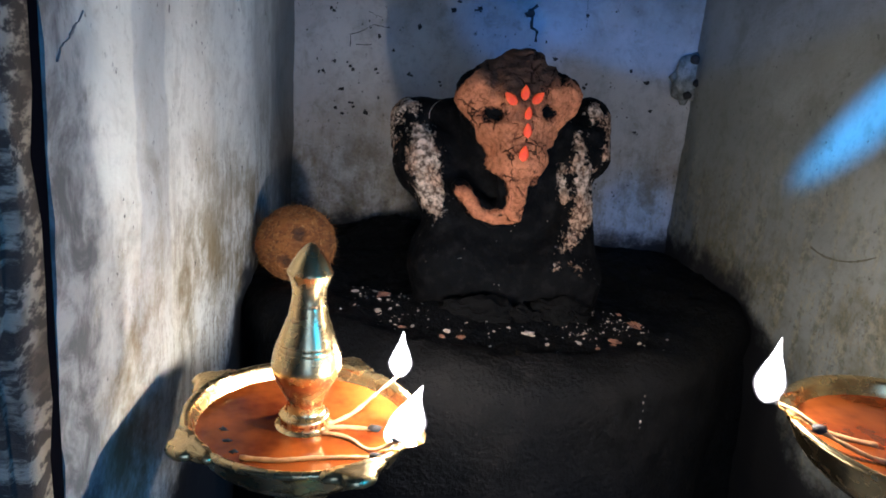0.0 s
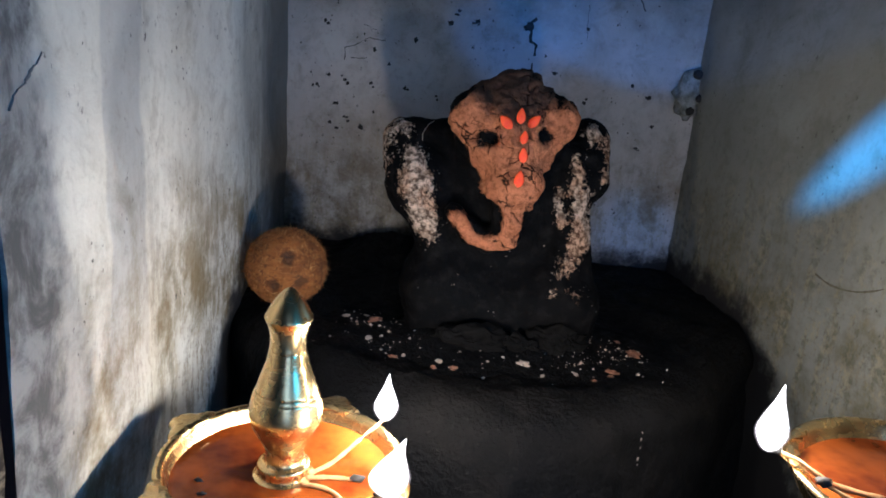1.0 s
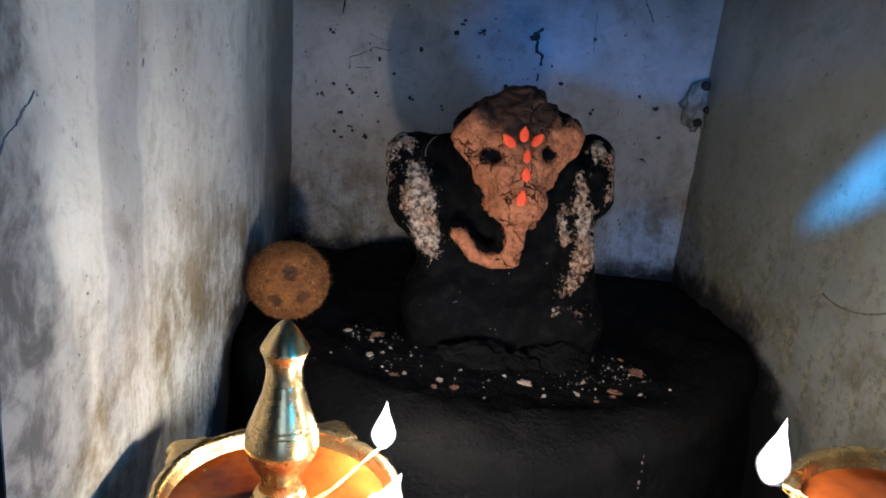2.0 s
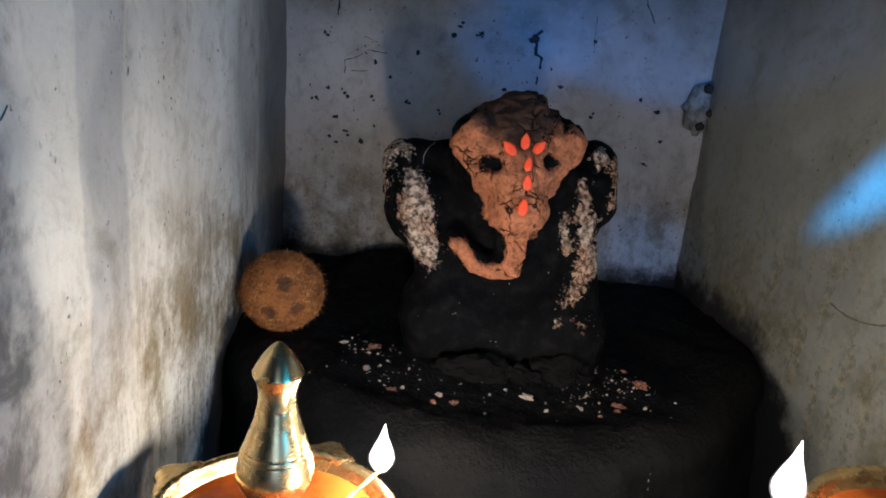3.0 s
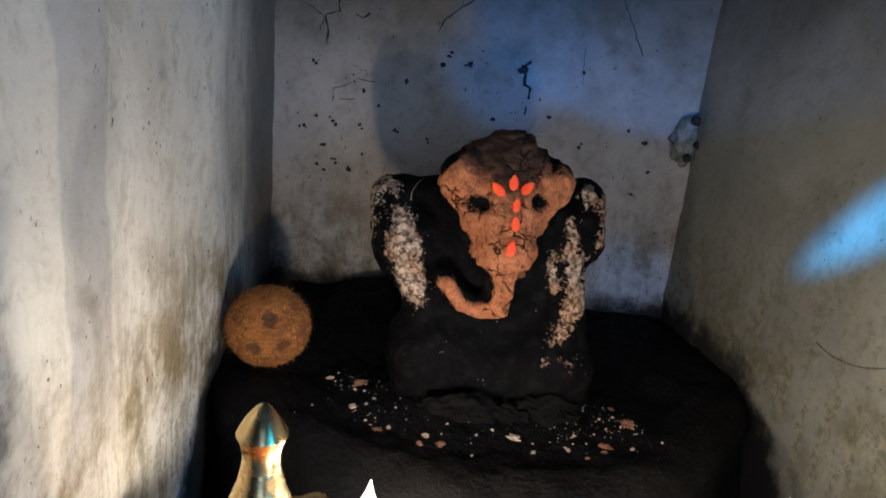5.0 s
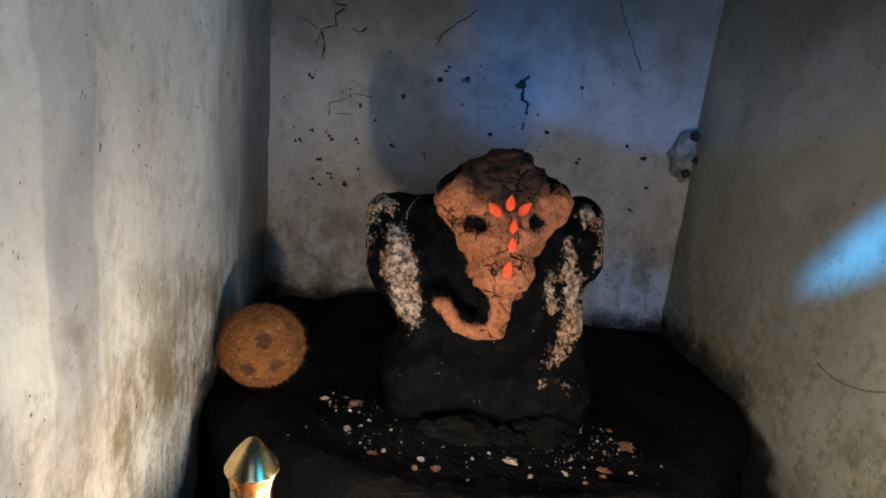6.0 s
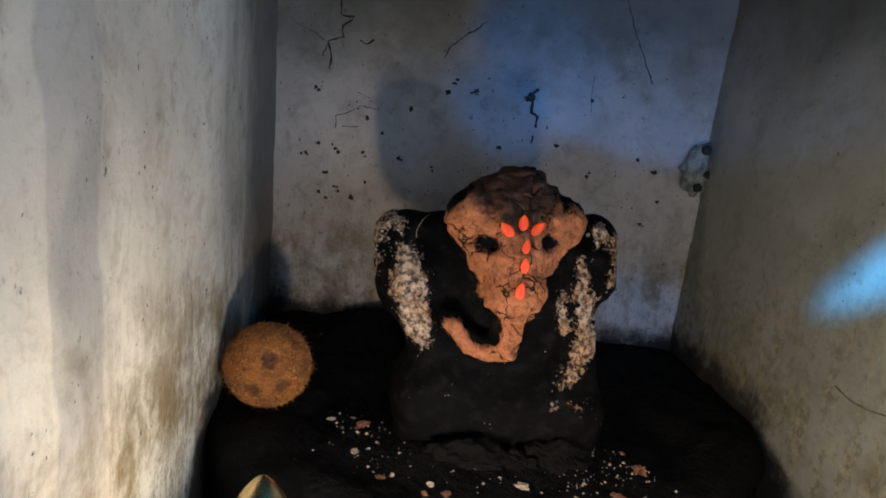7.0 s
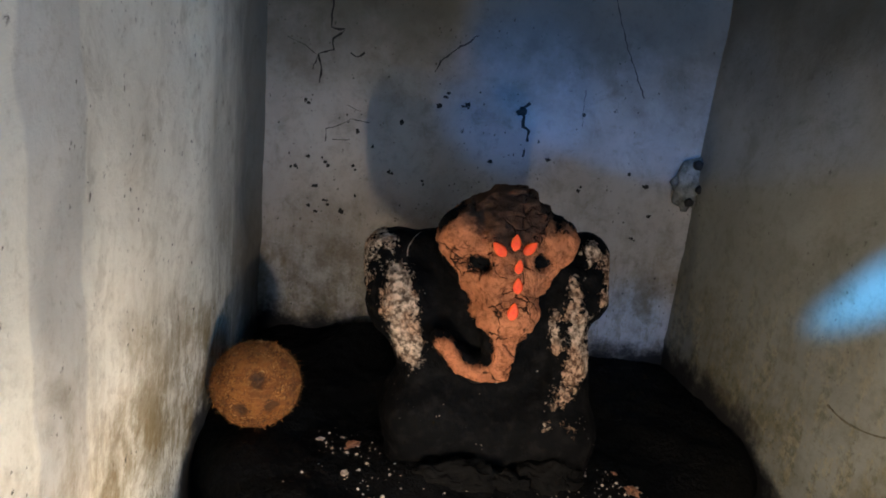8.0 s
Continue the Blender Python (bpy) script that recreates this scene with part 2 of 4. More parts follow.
def brass():
    m, t, b = material("polished_brass", 0.2, 1.0)
    n = Nodes(t)
    f = n.noise(30, 5, 0.6)
    col = n.mix(n.ramp(f, 0.35, 0.75), (0.82, 0.60, 0.29), (0.74, 0.53, 0.245))
    t.links.new(col, b.inputs["Base Color"])
    t.links.new(n.ramp(n.noise(70, 4), 0.3, 0.7, 0.24, 0.29), b.inputs["Roughness"])
    n.bump(b, n.noise(1, 3, 0.6, n.mapped((30, 30, 420))), 0.06, 0.001)
    return m


def mottled(name, a, c, scale, roughness=0.8, relief=0.4, metallic=0.0, fine=None):
    m, t, b = material(name, roughness, metallic)
    n = Nodes(t)
    f = n.noise(scale, 5, 0.65)
    g = n.noise(scale * 6, 4, 0.6)
    col = n.mix(n.ramp(f, 0.35, 0.68), a, c)
    col = n.mix(n.ramp(g, 0.5, 0.75, 0.0, 0.5), col, fine or tuple(v * 0.5 for v in a))
    t.links.new(col, b.inputs["Base Color"])
    n.bump(b, n.math("ADD", f, n.math("MULTIPLY", g, 0.4)), relief, 0.002)
    return m


def wood_grain():
    m, t, b = material("weathered_wood", 0.8)
    n = Nodes(t)
    g = n.noise(1, 6, 0.65, n.mapped((25, 45, 80), (0.65, 0.0, 0.0)))
    col = n.mix(n.ramp(g, 0.46, 0.58), (0.030, 0.022, 0.017), (0.30, 0.26, 0.20))
    col = n.mix(n.ramp(n.noise(14, 4), 0.5, 0.65, 0.0, 0.9), col, (0.035, 0.025, 0.018))
    t.links.new(col, b.inputs["Base Color"])
    n.bump(b, g, 0.7, 0.004)
    return m


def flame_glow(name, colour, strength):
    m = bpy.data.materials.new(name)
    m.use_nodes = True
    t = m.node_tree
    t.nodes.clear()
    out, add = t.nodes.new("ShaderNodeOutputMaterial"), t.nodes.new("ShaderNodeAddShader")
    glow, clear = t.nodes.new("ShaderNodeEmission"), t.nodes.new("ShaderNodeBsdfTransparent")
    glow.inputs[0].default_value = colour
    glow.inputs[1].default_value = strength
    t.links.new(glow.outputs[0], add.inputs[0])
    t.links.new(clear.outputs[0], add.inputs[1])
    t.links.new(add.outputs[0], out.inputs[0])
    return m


def lamp_oil():
    m, t, b = material("lamp_oil", 0.04)
    b.inputs["Specular IOR Level"].default_value = 0.40
    n = Nodes(t)
    col = n.mix(n.ramp(n.noise(22, 3), 0.35, 0.7), (0.24, 0.054, 0.006), (0.095, 0.016, 0.003))
    t.links.new(col, b.inputs["Base Color"])
    n.bump(b, n.noise(40, 2), 0.05, 0.001)
    return m


STONE, IDOL, BRASS, WOOD = soot_stone(), idol_skin(), brass(), wood_grain()
FLAME, EDGE_GLOW, OIL = flame_glow("flame_core", (1.0, 0.86, 0.74, 1), 3.0), flame_glow("flame_edge_glow", (1.0, 0.78, 0.70, 1), 0.20), lamp_oil()
WICK = mottled("cotton_wick", (0.50, 0.29, 0.12), (0.34, 0.17, 0.06), 120)
CHAR = mottled("charred_wick", (0.02, 0.016, 0.014), (0.01, 0.009, 0.009), 100)
def husk():
    m, t, b = material("coconut_husk", 0.9)
    n = Nodes(t)
    f = n.noise(26, 6, 0.7)
    strand = n.noise(1, 5, 0.7, n.mapped((60, 60, 320), (0.6, 0.4, 0)))
    col = n.mix(n.ramp(f, 0.35, 0.68), (0.38, 0.135, 0.026), (0.17, 0.056, 0.013))
    col = n.mix(n.ramp(strand, 0.46, 0.68, 0.0, 0.75), col, (0.42, 0.185, 0.050))
    col = n.mix(n.ramp(n.noise(130, 4, 0.7), 0.52, 0.7, 0.0, 0.8), col, (0.07, 0.028, 0.011))
    pit = n.math("ADD", n.attribute("pit"), n.math("MULTIPLY", n.math("SUBTRACT", n.noise(60, 6, 0.75), 0.5), 1.1))
    col = n.mix(n.ramp(pit, 0.40, 0.80, 0.0, 0.75), col, (0.05, 0.02, 0.009))
    t.links.new(col, b.inputs["Base Color"])
    n.bump(b, n.math("ADD", f, strand), 0.9, 0.003)
    return m


HUSK = husk()


def coir():
    """Coir strands, each of its own brown."""
    m, t, b = material("coconut_fibre", 0.85)
    n = Nodes(t)
    own = t.nodes.new("ShaderNodeNewGeometry").outputs["Random Per Island"]
    col = n.mix(n.ramp(own, 0.10, 0.75), (0.11, 0.040, 0.011), (0.50, 0.200, 0.046))
    col = n.mix(n.ramp(own, 0.86, 0.98), col, (0.72, 0.40, 0.15))
    t.links.new(col, b.inputs["Base Color"])
    return m


FIBRE = coir()
EYE_DARK = mottled("coconut_eye", (0.050, 0.020, 0.009), (0.16, 0.065, 0.022), 130)
PETAL = mottled("orange_petal", (1.0, 0.105, 0.010), (0.95, 0.055, 0.008), 90, 0.45, 0.2, fine=(1.0, 0.24, 0.03))
CHIP_PALE = mottled("pale_paste_chip", (0.55, 0.46, 0.38), (0.36, 0.27, 0.20), 90)
CHIP_CLAY = mottled("clay_chip", (0.28, 0.13, 0.075), (0.16, 0.075, 0.045), 90)
CRACK = mottled("crack_shadow", (0.016, 0.014, 0.013), (0.03, 0.026, 0.022), 90)
FAINT = mottled("old_crack", (0.24, 0.245, 0.25), (0.10, 0.103, 0.108), 70)
GAP_SHADE, gap_tree, gap_shader = material("painted_gap_shade", 1.0)
gap_shader.inputs["Base Color"].default_value = (0.004, 0.004, 0.006, 1)
gap_shader.inputs["Specular IOR Level"].default_value = 0.0
RIDGE = mottled("ridge_rock", (0.0070, 0.0064, 0.0060), (0.0034, 0.0032, 0.0031), 40, 0.95, 0.9, fine=(0.0110, 0.0096, 0.0088))
RIDGE.node_tree.nodes["Principled BSDF"].inputs["Specular IOR Level"].default_value = 0.10
FLOOR = mottled("cement_floor", (0.34, 0.34, 0.33), (0.22, 0.22, 0.21), 9)
PATCH = mottled("patched_mortar", (0.34, 0.34, 0.315), (0.12, 0.12, 0.10), 60, 0.9, 0.7)


# ---- mesh helpers ----
def mesh_object(name, bm, mat, smooth=True):
    me = bpy.data.meshes.new(name)
    bm.normal_update()
    bm.to_mesh(me)
    bm.free()
    me.materials.append(mat)
    for p in me.polygons:
        p.use_smooth = smooth
    return new(name, me)


def part(name, bm, mat, parent, label="", smooth=True):
    ob = mesh_object(name, bm, mat, smooth)
    ob.parent = parent
    if label:
        tagged(ob, label)
    return ob


def wobble(p, scale, amount):
    return noise.fractal(Vector(p) * scale, 0.8, 2.0, 4) * amount


def slab(corner_a, corner_b, z0, z1, thick, step=0.03, rough=0.004, flute=None):
    """A wall from corner_a to corner_b (plan), uneven on its face, which looks to the left of that way; thick behind it."""
    bm = bmesh.new()
    a, b = Vector((*corner_a, 0)), Vector((*corner_b, 0))
    along = (b - a).normalized()
    face = Vector((-along.y, along.x, 0))
    nu, nv = max(1, round((b - a).length / step)), max(1, round((z1 - z0) / step))
    grid, back = [], []
    for j in range(nv + 1):
        row, rear = [], []
        for i in range(nu + 1):
            p = a.lerp(b, i / nu) + Vector((0, 0, z0 + (z1 - z0) * j / nv))
            push = wobble(p, 5, rough) + wobble(p + Vector((7, 3, 1)), 17, rough * 0.35)
            if flute:
                push += flute(p)
            row.append(bm.verts.new(p + face * push))
            rear.append(bm.verts.new(p - face * thick))
        grid.append(row)
        back.append(rear)
    for j in range(nv):
        for i in range(nu):
            bm.faces.new((grid[j][i], grid[j][i + 1], grid[j + 1][i + 1], grid[j + 1][i]))
    bm.faces.new((back[0][0], back[-1][0], back[-1][-1], back[0][-1]))
    rim = [grid[0][i] for i in range(nu + 1)] + [grid[j][nu] for j in range(1, nv + 1)] + [grid[nv][i] for i in range(nu - 1, -1, -1)] + [grid[j][0] for j in range(nv - 1, 0, -1)]
    rear = [back[0][i] for i in range(nu + 1)] + [back[j][nu] for j in range(1, nv + 1)] + [back[nv][i] for i in range(nu - 1, -1, -1)] + [back[j][0] for j in range(nv - 1, 0, -1)]
    edge = [bm.verts.new(v.co) for v in rim]
    for k in range(len(rim)):
        bm.faces.new((edge[k - 1], rear[k - 1], rear[k], edge[k]))
    loose = [v for v in bm.verts if not v.link_faces]
    bmesh.ops.delete(bm, geom=loose, context="VERTS")
    bm.normal_update()
    if grid[nv // 2][nu // 2].normal.dot(face) < 0:
        bmesh.ops.reverse_faces(bm, faces=bm.faces)
    return bm


def box(lo, hi, bevel=0.0):
    bm = bmesh.new()
    bmesh.ops.create_cube(bm, size=1)
    for v in bm.verts:
        v.co = Vector([lo[k] + (v.co[k] + 0.5) * (hi[k] - lo[k]) for k in range(3)])
    if bevel:
        bmesh.ops.bevel(bm, geom=bm.edges[:], offset=bevel, segments=2, affect="EDGES")
    return bm


def lathe(profile, steps=56):
    """A turned shape from (radius, height) pairs."""
    bm = bmesh.new()
    rings = []
    for r, z in profile:
        if r <= 0:
            rings.append([bm.verts.new((0, 0, z))])
        else:
            rings.append([bm.verts.new((r * math.cos(2 * math.pi * k / steps), r * math.sin(2 * math.pi * k / steps), z)) for k in range(steps)])
    for lower, upper in zip(rings, rings[1:]):
        for k in range(steps):
            quad = [lower[k % len(lower)], lower[(k + 1) % len(lower)], upper[(k + 1) % len(upper)], upper[k % len(upper)]]
            quad = list(dict.fromkeys(quad))
            if len(quad) > 2:
                bm.faces.new(quad)
    bmesh.ops.recalc_face_normals(bm, faces=bm.faces)
    return bm


def smooth_profile(points, per=6):
    """Catmull-Rom points through (radius, height) pairs."""
    p = [Vector(q) for q in points]
    p = [p[0]] + p + [p[-1]]
    out = []
    for a, b, c, d in zip(p, p[1:], p[2:], p[3:]):
        for k in range(per):
            u = k / per
            out.append(0.5 * (2 * b + (c - a) * u + (2 * a - 5 * b + 4 * c - d) * u * u + (3 * b - a - 3 * c + d) * u ** 3))
    out.append(p[-2])
    return out


def tube(points, radius, steps=8, taper=0.6, per=5):
    bm = bmesh.new()
    line = smooth_profile(points, per)
    rings = []
    for k, p in enumerate(line):
        way = (line[min(k + 1, len(line) - 1)] - line[max(k - 1, 0)]).normalized()
        side = way.orthogonal().normalized()
        other = way.cross(side)
        r = radius * (1 - (1 - taper) * k / (len(line) - 1)) * (1 + 0.18 * math.sin(k * 2.1))
        rings.append([bm.verts.new(p + r * (math.cos(a) * side + math.sin(a) * other)) for a in [2 * math.pi * s / steps for s in range(steps)]])
    for a, b in zip(rings, rings[1:]):
        for s in range(steps):
            bm.faces.new((a[s], a[(s + 1) % steps], b[(s + 1) % steps], b[s]))
    bm.faces.new(rings[0])
    bm.faces.new(rings[-1])
    bmesh.ops.recalc_face_normals(bm, faces=bm.faces)
    return bm


# ---- the niche ----
def left_x(y):
    return -0.225 - 0.040 * (y - 0.48)


def right_x(y):
    return 0.516 - 0.17 * (y - 0.87)


BACK, MOUTH, LOW, HIGH = 1.30, 0.405, -0.45, 1.75


def left_flutes(p):
    lean = 0.03 * max(0.0, p.z - 0.2) * (p.y - MOUTH) / (BACK - MOUTH)
    return -lean + 0.002 * math.sin(p.y * 34 + 1.2 * math.sin(p.z * 3)) + 0.002 * math.sin(p.y * 13 + 2) - 0.002 * math.sin(math.pi * (p.y - MOUTH) / (BACK - MOUTH))


wall_left = mesh_object("wall_left", slab((left_x(BACK), BACK), (left_x(MOUTH), MOUTH), LOW, HIGH, 0.12, 0.02, 0.005, left_flutes), PLASTER_LEFT)
tagged(wall_left, "uneven limewashed plaster wall streaked with grey soot", "wall", kind="structure")
wall_back = mesh_object("wall_back", slab((right_x(BACK) + 0.05, BACK), (left_x(BACK) - 0.05, BACK), LOW, HIGH, 0.12, 0.02, 0.005), PLASTER_BACK)
tagged(wall_back, "cracked grey plaster back wall with black specks", "wall", kind="structure")
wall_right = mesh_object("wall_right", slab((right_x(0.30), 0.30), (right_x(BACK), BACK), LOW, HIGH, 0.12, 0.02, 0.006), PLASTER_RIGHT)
tagged(wall_right, "grey stained plaster side wall of the niche", "wall", kind="structure")
ceiling = mesh_object("ceiling", box((-1.6, -2.2, HIGH), (1.6, 1.45, HIGH + 0.1)), PLASTER_ROOM, False)
tagged(ceiling, "dark plaster ceiling over the niche", "ceiling", kind="structure")
floor = mesh_object("floor", box((-1.6, -2.2, LOW - 0.1), (1.6, 1.45, LOW)), FLOOR, False)
tagged(floor, "worn grey cement floor below the altar", "floor", kind="structure")

# the unseen room behind the camera, with a doorway and an added side opening
for name, lo, hi in (
    ("wall_front_left", (-1.6, 0.285, LOW), (-0.36, 0.405, HIGH)),
    ("wall_front_right", (0.75, 0.285, LOW), (1.6, 0.405, HIGH)),
    ("wall_room_left", (-1.6, -2.1, LOW), (-1.5, 0.28, HIGH)),
    ("wall_room_right_near", (1.5, -0.38, LOW), (1.6, 0.28, HIGH)),
    ("wall_room_right_far", (1.5, -2.1, LOW), (1.6, -1.02, HIGH)),
    ("wall_room_right_under", (1.5, -1.02, LOW), (1.6, -0.38, 0.28)),
    ("wall_room_right_over", (1.5, -1.02, 0.92), (1.6, -0.38, HIGH)),
    ("wall_door_left", (-1.6, -2.2, LOW), (0.15, -2.1, HIGH)),
    ("wall_door_right", (1.05, -2.2, LOW), (1.6, -2.1, HIGH)),
):
    tagged(mesh_object(name, box(lo, hi), PLASTER_ROOM, False), "unseen grey plaster wall of the assumed outer room", "wall", kind="structure")

# weathered wooden jamb where the plaster ends
jamb = new("door_jamb")
jamb.location = (-0.222, 0.3695, LOW)
tagged(jamb, "weathered brown wooden jamb at the niche mouth", "door jamb")


def post(size, seed):
    bm = box((-size[0], -size[1], 0), (0, size[1], size[2]))
    bmesh.ops.subdivide_edges(bm, edges=[e for e in bm.edges if abs(e.verts[0].co.z - e.verts[1].co.z) > 0.1], cuts=60)
    bmesh.ops.bevel(bm, geom=[e for e in bm.edges if abs(e.verts[0].co.z - e.verts[1].co.z) > 0.005 and len(e.link_faces) == 2], offset=0.006, segments=2, affect="EDGES")
    for v in bm.verts:
        v.co.x += wobble(v.co + Vector((seed, 0, 0)), 22, 0.005)
        v.co.y += wobble(v.co + Vector((0, seed, 0)), 18, 0.004)
    return bm


part("post", post((0.10, 0.020, HIGH - LOW), 3), WOOD, jamb).location = (0.010, 0, 0)
stop_bead = part("stop_bead", post((0.09, 0.010, HIGH - LOW), 8), WOOD, jamb)
stop_bead.location = (-0.004, -0.031, 0)
# a nearly flush black filler, coloured as the shade of an open gap
groove = part("groove", box((-0.10, 0.017, 0), (0.004, 0.0345, HIGH - LOW)), GAP_SHADE, jamb, "black filler strip painted as the shaded gap beside the jamb", False)


# cracks, holes and specks in the back wall
def crack_line(points, width, seed):
    bm = bmesh.new()
    rng = random.Random(seed)
    line = []
    for (x0, z0), (x1, z1) in zip(points, points[1:]):
        steps = max(2, int(math.hypot(x1 - x0, z1 - z0) / 0.006))
        line += [(x0 + (x1 - x0) * k / steps + rng.uniform(-1, 1) * 0.0012, z0 + (z1 - z0) * k / steps + rng.uniform(-1, 1) * 0.0012) for k in range(steps)]
    line.append(points[-1])
    rails = []
    for k, (x, z) in enumerate(line):
        a, b = line[max(k - 1, 0)], line[min(k + 1, len(line) - 1)]
        d = Vector((b[0] - a[0], 0, b[1] - a[1])).normalized()
        side = Vector((-d.z, 0, d.x)) * width * rng.uniform(0.25, 1.0) * 0.5
        y = BACK - wobble((x, BACK, z), 5, 0.005) - wobble((x + 7, BACK + 3, z + 1), 17, 0.00175) - 0.0012
        rails.append((bm.verts.new(Vector((x, y, z)) + side), bm.verts.new(Vector((x, y, z)) - side), bm.verts.new((x, y + 0.004, z))))
    for p, q in zip(rails, rails[1:]):
        bm.faces.new((p[0], q[0], q[1], p[1]))
        bm.faces.new((p[0], p[2], q[2], q[0]))
        bm.faces.new((p[1], q[1], q[2], p[2]))
    bmesh.ops.recalc_face_normals(bm, faces=bm.faces)
    return bm


CRACKS = (
    (((0.154, 0.440), (0.138, 0.427), (0.147, 0.419), (0.148, 0.403), (0.158, 0.396), (0.158, 0.380)), 0.0060),
    (((0.156, 0.366), (0.154, 0.355)), 0.0050),
    (((-0.167, 0.600), (-0.166, 0.520), (-0.146, 0.518), (-0.152, 0.511), (-0.163, 0.502), (-0.161, 0.487), (-0.183, 0.477), (-0.177, 0.454), (-0.178, 0.434)), 0.0042),
    (((-0.183, 0.477), (-0.190, 0.454)), 0.0020),
    (((-0.185, 0.478), (-0.210, 0.491), (-0.232, 0.499)), 0.0012),
    (((-0.001, 0.470), (0.010, 0.493), (0.035, 0.513), (0.061, 0.533)), 0.0028),
    (((0.258, 0.625), (0.275, 0.582), (0.292, 0.546), (0.313, 0.505), (0.333, 0.468)), 0.0022),
    (((-0.162, 0.345), (-0.162, 0.365), (-0.142, 0.372), (-0.123, 0.385), (-0.095, 0.382)), 0.0020),
    (((-0.151, 0.348), (-0.124, 0.352)), 0.0018),
    (((-0.133, 0.405), (-0.110, 0.398)), 0.0014),
    (((-0.134, 0.485), (-0.123, 0.479), (-0.112, 0.488)), 0.0036),
    (((0.240, 0.470), (0.243, 0.413)), 0.0012),
)
for k, (points, width) in enumerate(CRACKS):
    part("crack", crack_line(points, width, k), CRACK, wall_back, "dark jagged crack in the plaster", False)


def lump(rx, ry, rz, rough, seed, detail=3):
    bm = bmesh.new()
    bmesh.ops.create_icosphere(bm, subdivisions=detail, radius=1)
    for v in bm.verts:
        k = 1 + noise.fractal(v.co * 1.6 + Vector((seed, seed * 0.7, 0)), 0.9, 2.0, 3) * rough
        v.co = Vector((v.co.x * rx, v.co.y * ry, v.co.z * rz)) * k
    return bm


blob = part("crack", lump(0.008, 0.004, 0.007, 0.6, 7, 2), CRACK, wall_back, "dark pit where the crack begins")
blob.location = (0.143, BACK - 0.003, 0.426)

# flaked pits in the back wall, in thousandths of a metre
PITS = ((-188, 318), (-208, 300), (-160, 312), (-116, 310), (-112, 366), (-87, 344), (-52, 305), (0, 292), (-44, 389), (12, 420), (25, 441), (56, 427), (103, 342), (177, 382), (196, 355), (-183, 238), (-152, 242), (-171, 229), (-158, 249), (-198, 406), (-108, 262), (-129, 234), (-173, 271), (253, 310), (332, 346), (363, 328), (376, 280), (355, 239), (243, 432))
pit_rng = random.Random(21)
for x, z in PITS:
    for k in range(pit_rng.choice((1, 1, 2, 3))):
        spread = 0.007 if k else 0.0
        px, pz = x / 1000 + pit_rng.uniform(-1, 1) * spread, z / 1000 + pit_rng.uniform(-1, 1) * spread
        size = pit_rng.uniform(0.0012, 0.0028) if k else pit_rng.uniform(0.0018, 0.0034)
        bm = lump(size * pit_rng.uniform(0.7, 1.6), 0.0016, size, 1.1, px * 400 + pz * 170, 2)
        pit = part("pit", bm, CRACK, wall_back, smooth=False)
        pit.location = (px, BACK - wobble((px, BACK, pz), 5, 0.005) - wobble((px + 7, BACK + 3, pz + 1), 17, 0.00175) - 0.0004, pz)
patch = new("mortar_patch")
patch.location = (0.430, 1.292, 0.342)
tagged(patch, "crumbling mortar patch with dark holes in the wall corner", "wall patch")
part("mortar", lump(0.022, 0.0055, 0.038, 0.9, 6), PATCH, patch)
for x, z, r in ((0.004, 0.033, 0.0085), (0.014, -0.006, 0.0075), (0.001, -0.029, 0.0075)):
    hole = part("hole", lump(r, 0.006, r, 0.3, x * 900, 2), CRACK, patch, "dark hole")
    hole.location = (x, -0.009, z)


def left_crack():
    """A chipped dark crack in the bared plaster by the mouth."""
    bm = bmesh.new()
    rails = []
    line = smooth_profile([(0.470, 0.350), (0.463, 0.344), (0.455, 0.341), (0.444, 0.333), (0.431, 0.329), (0.420, 0.320)], 6)
    for k, (y, z) in enumerate(line):
        y += noise.noise(Vector((k * 0.7, 1, 5))) * 0.003
        w = 0.0024 * math.sin(math.pi * (k + 1) / (len(line) + 1)) * (0.15 + abs(noise.noise(Vector((k * 0.35, 0, 3)))) * 1.8)
        p = Vector((left_x(y), y, z))
        x = p.x + 0.0008 + wobble(p, 5, 0.005) + wobble(p + Vector((7, 3, 1)), 17, 0.00175) + left_flutes(p)
        rails.append((bm.verts.new((x, y + w, z)), bm.verts.new((x, y - w, z)), bm.verts.new((x - 0.004, y, z))))
    for p, q in zip(rails, rails[1:]):
        bm.faces.new((p[0], q[0], q[1], p[1]))
        bm.faces.new((p[0], p[2], q[2], q[0]))
        bm.faces.new((p[1], q[1], q[2], p[2]))
    bmesh.ops.recalc_face_normals(bm, faces=bm.faces)
    return bm


part("crack", left_crack(), FAINT, wall_left, "dark chipped crack in the bared plaster", False)


def arc_mark():
    """A thin worn groove that curves across the side wall."""
    bm = bmesh.new()
    rails = []
    for k in range(41):
        u = k / 40
        y = 0.925 - 0.130 * u
        z = 0.1365 + 3.7 * (y - 0.89) ** 2
        w = 0.0022 * (0.35 + abs(noise.noise(Vector((u * 17, 0, 3)))))
        x = right_x(y) - 0.0005 - wobble((right_x(y), y, z), 5, 0.006) - wobble((right_x(y) + 7, y + 3, z + 1), 17, 0.0021)
        rails.append((bm.verts.new((x, y, z + w)), bm.verts.new((x, y, z - w)), bm.verts.new((x + 0.004, y, z))))
    for p, q in zip(rails, rails[1:]):
        bm.faces.new((p[0], q[0], q[1], p[1]))
        bm.faces.new((p[0], p[2], q[2], q[0]))
        bm.faces.new((p[1], q[1], q[2], p[2]))
    bmesh.ops.recalc_face_normals(bm, faces=bm.faces)
    return bm


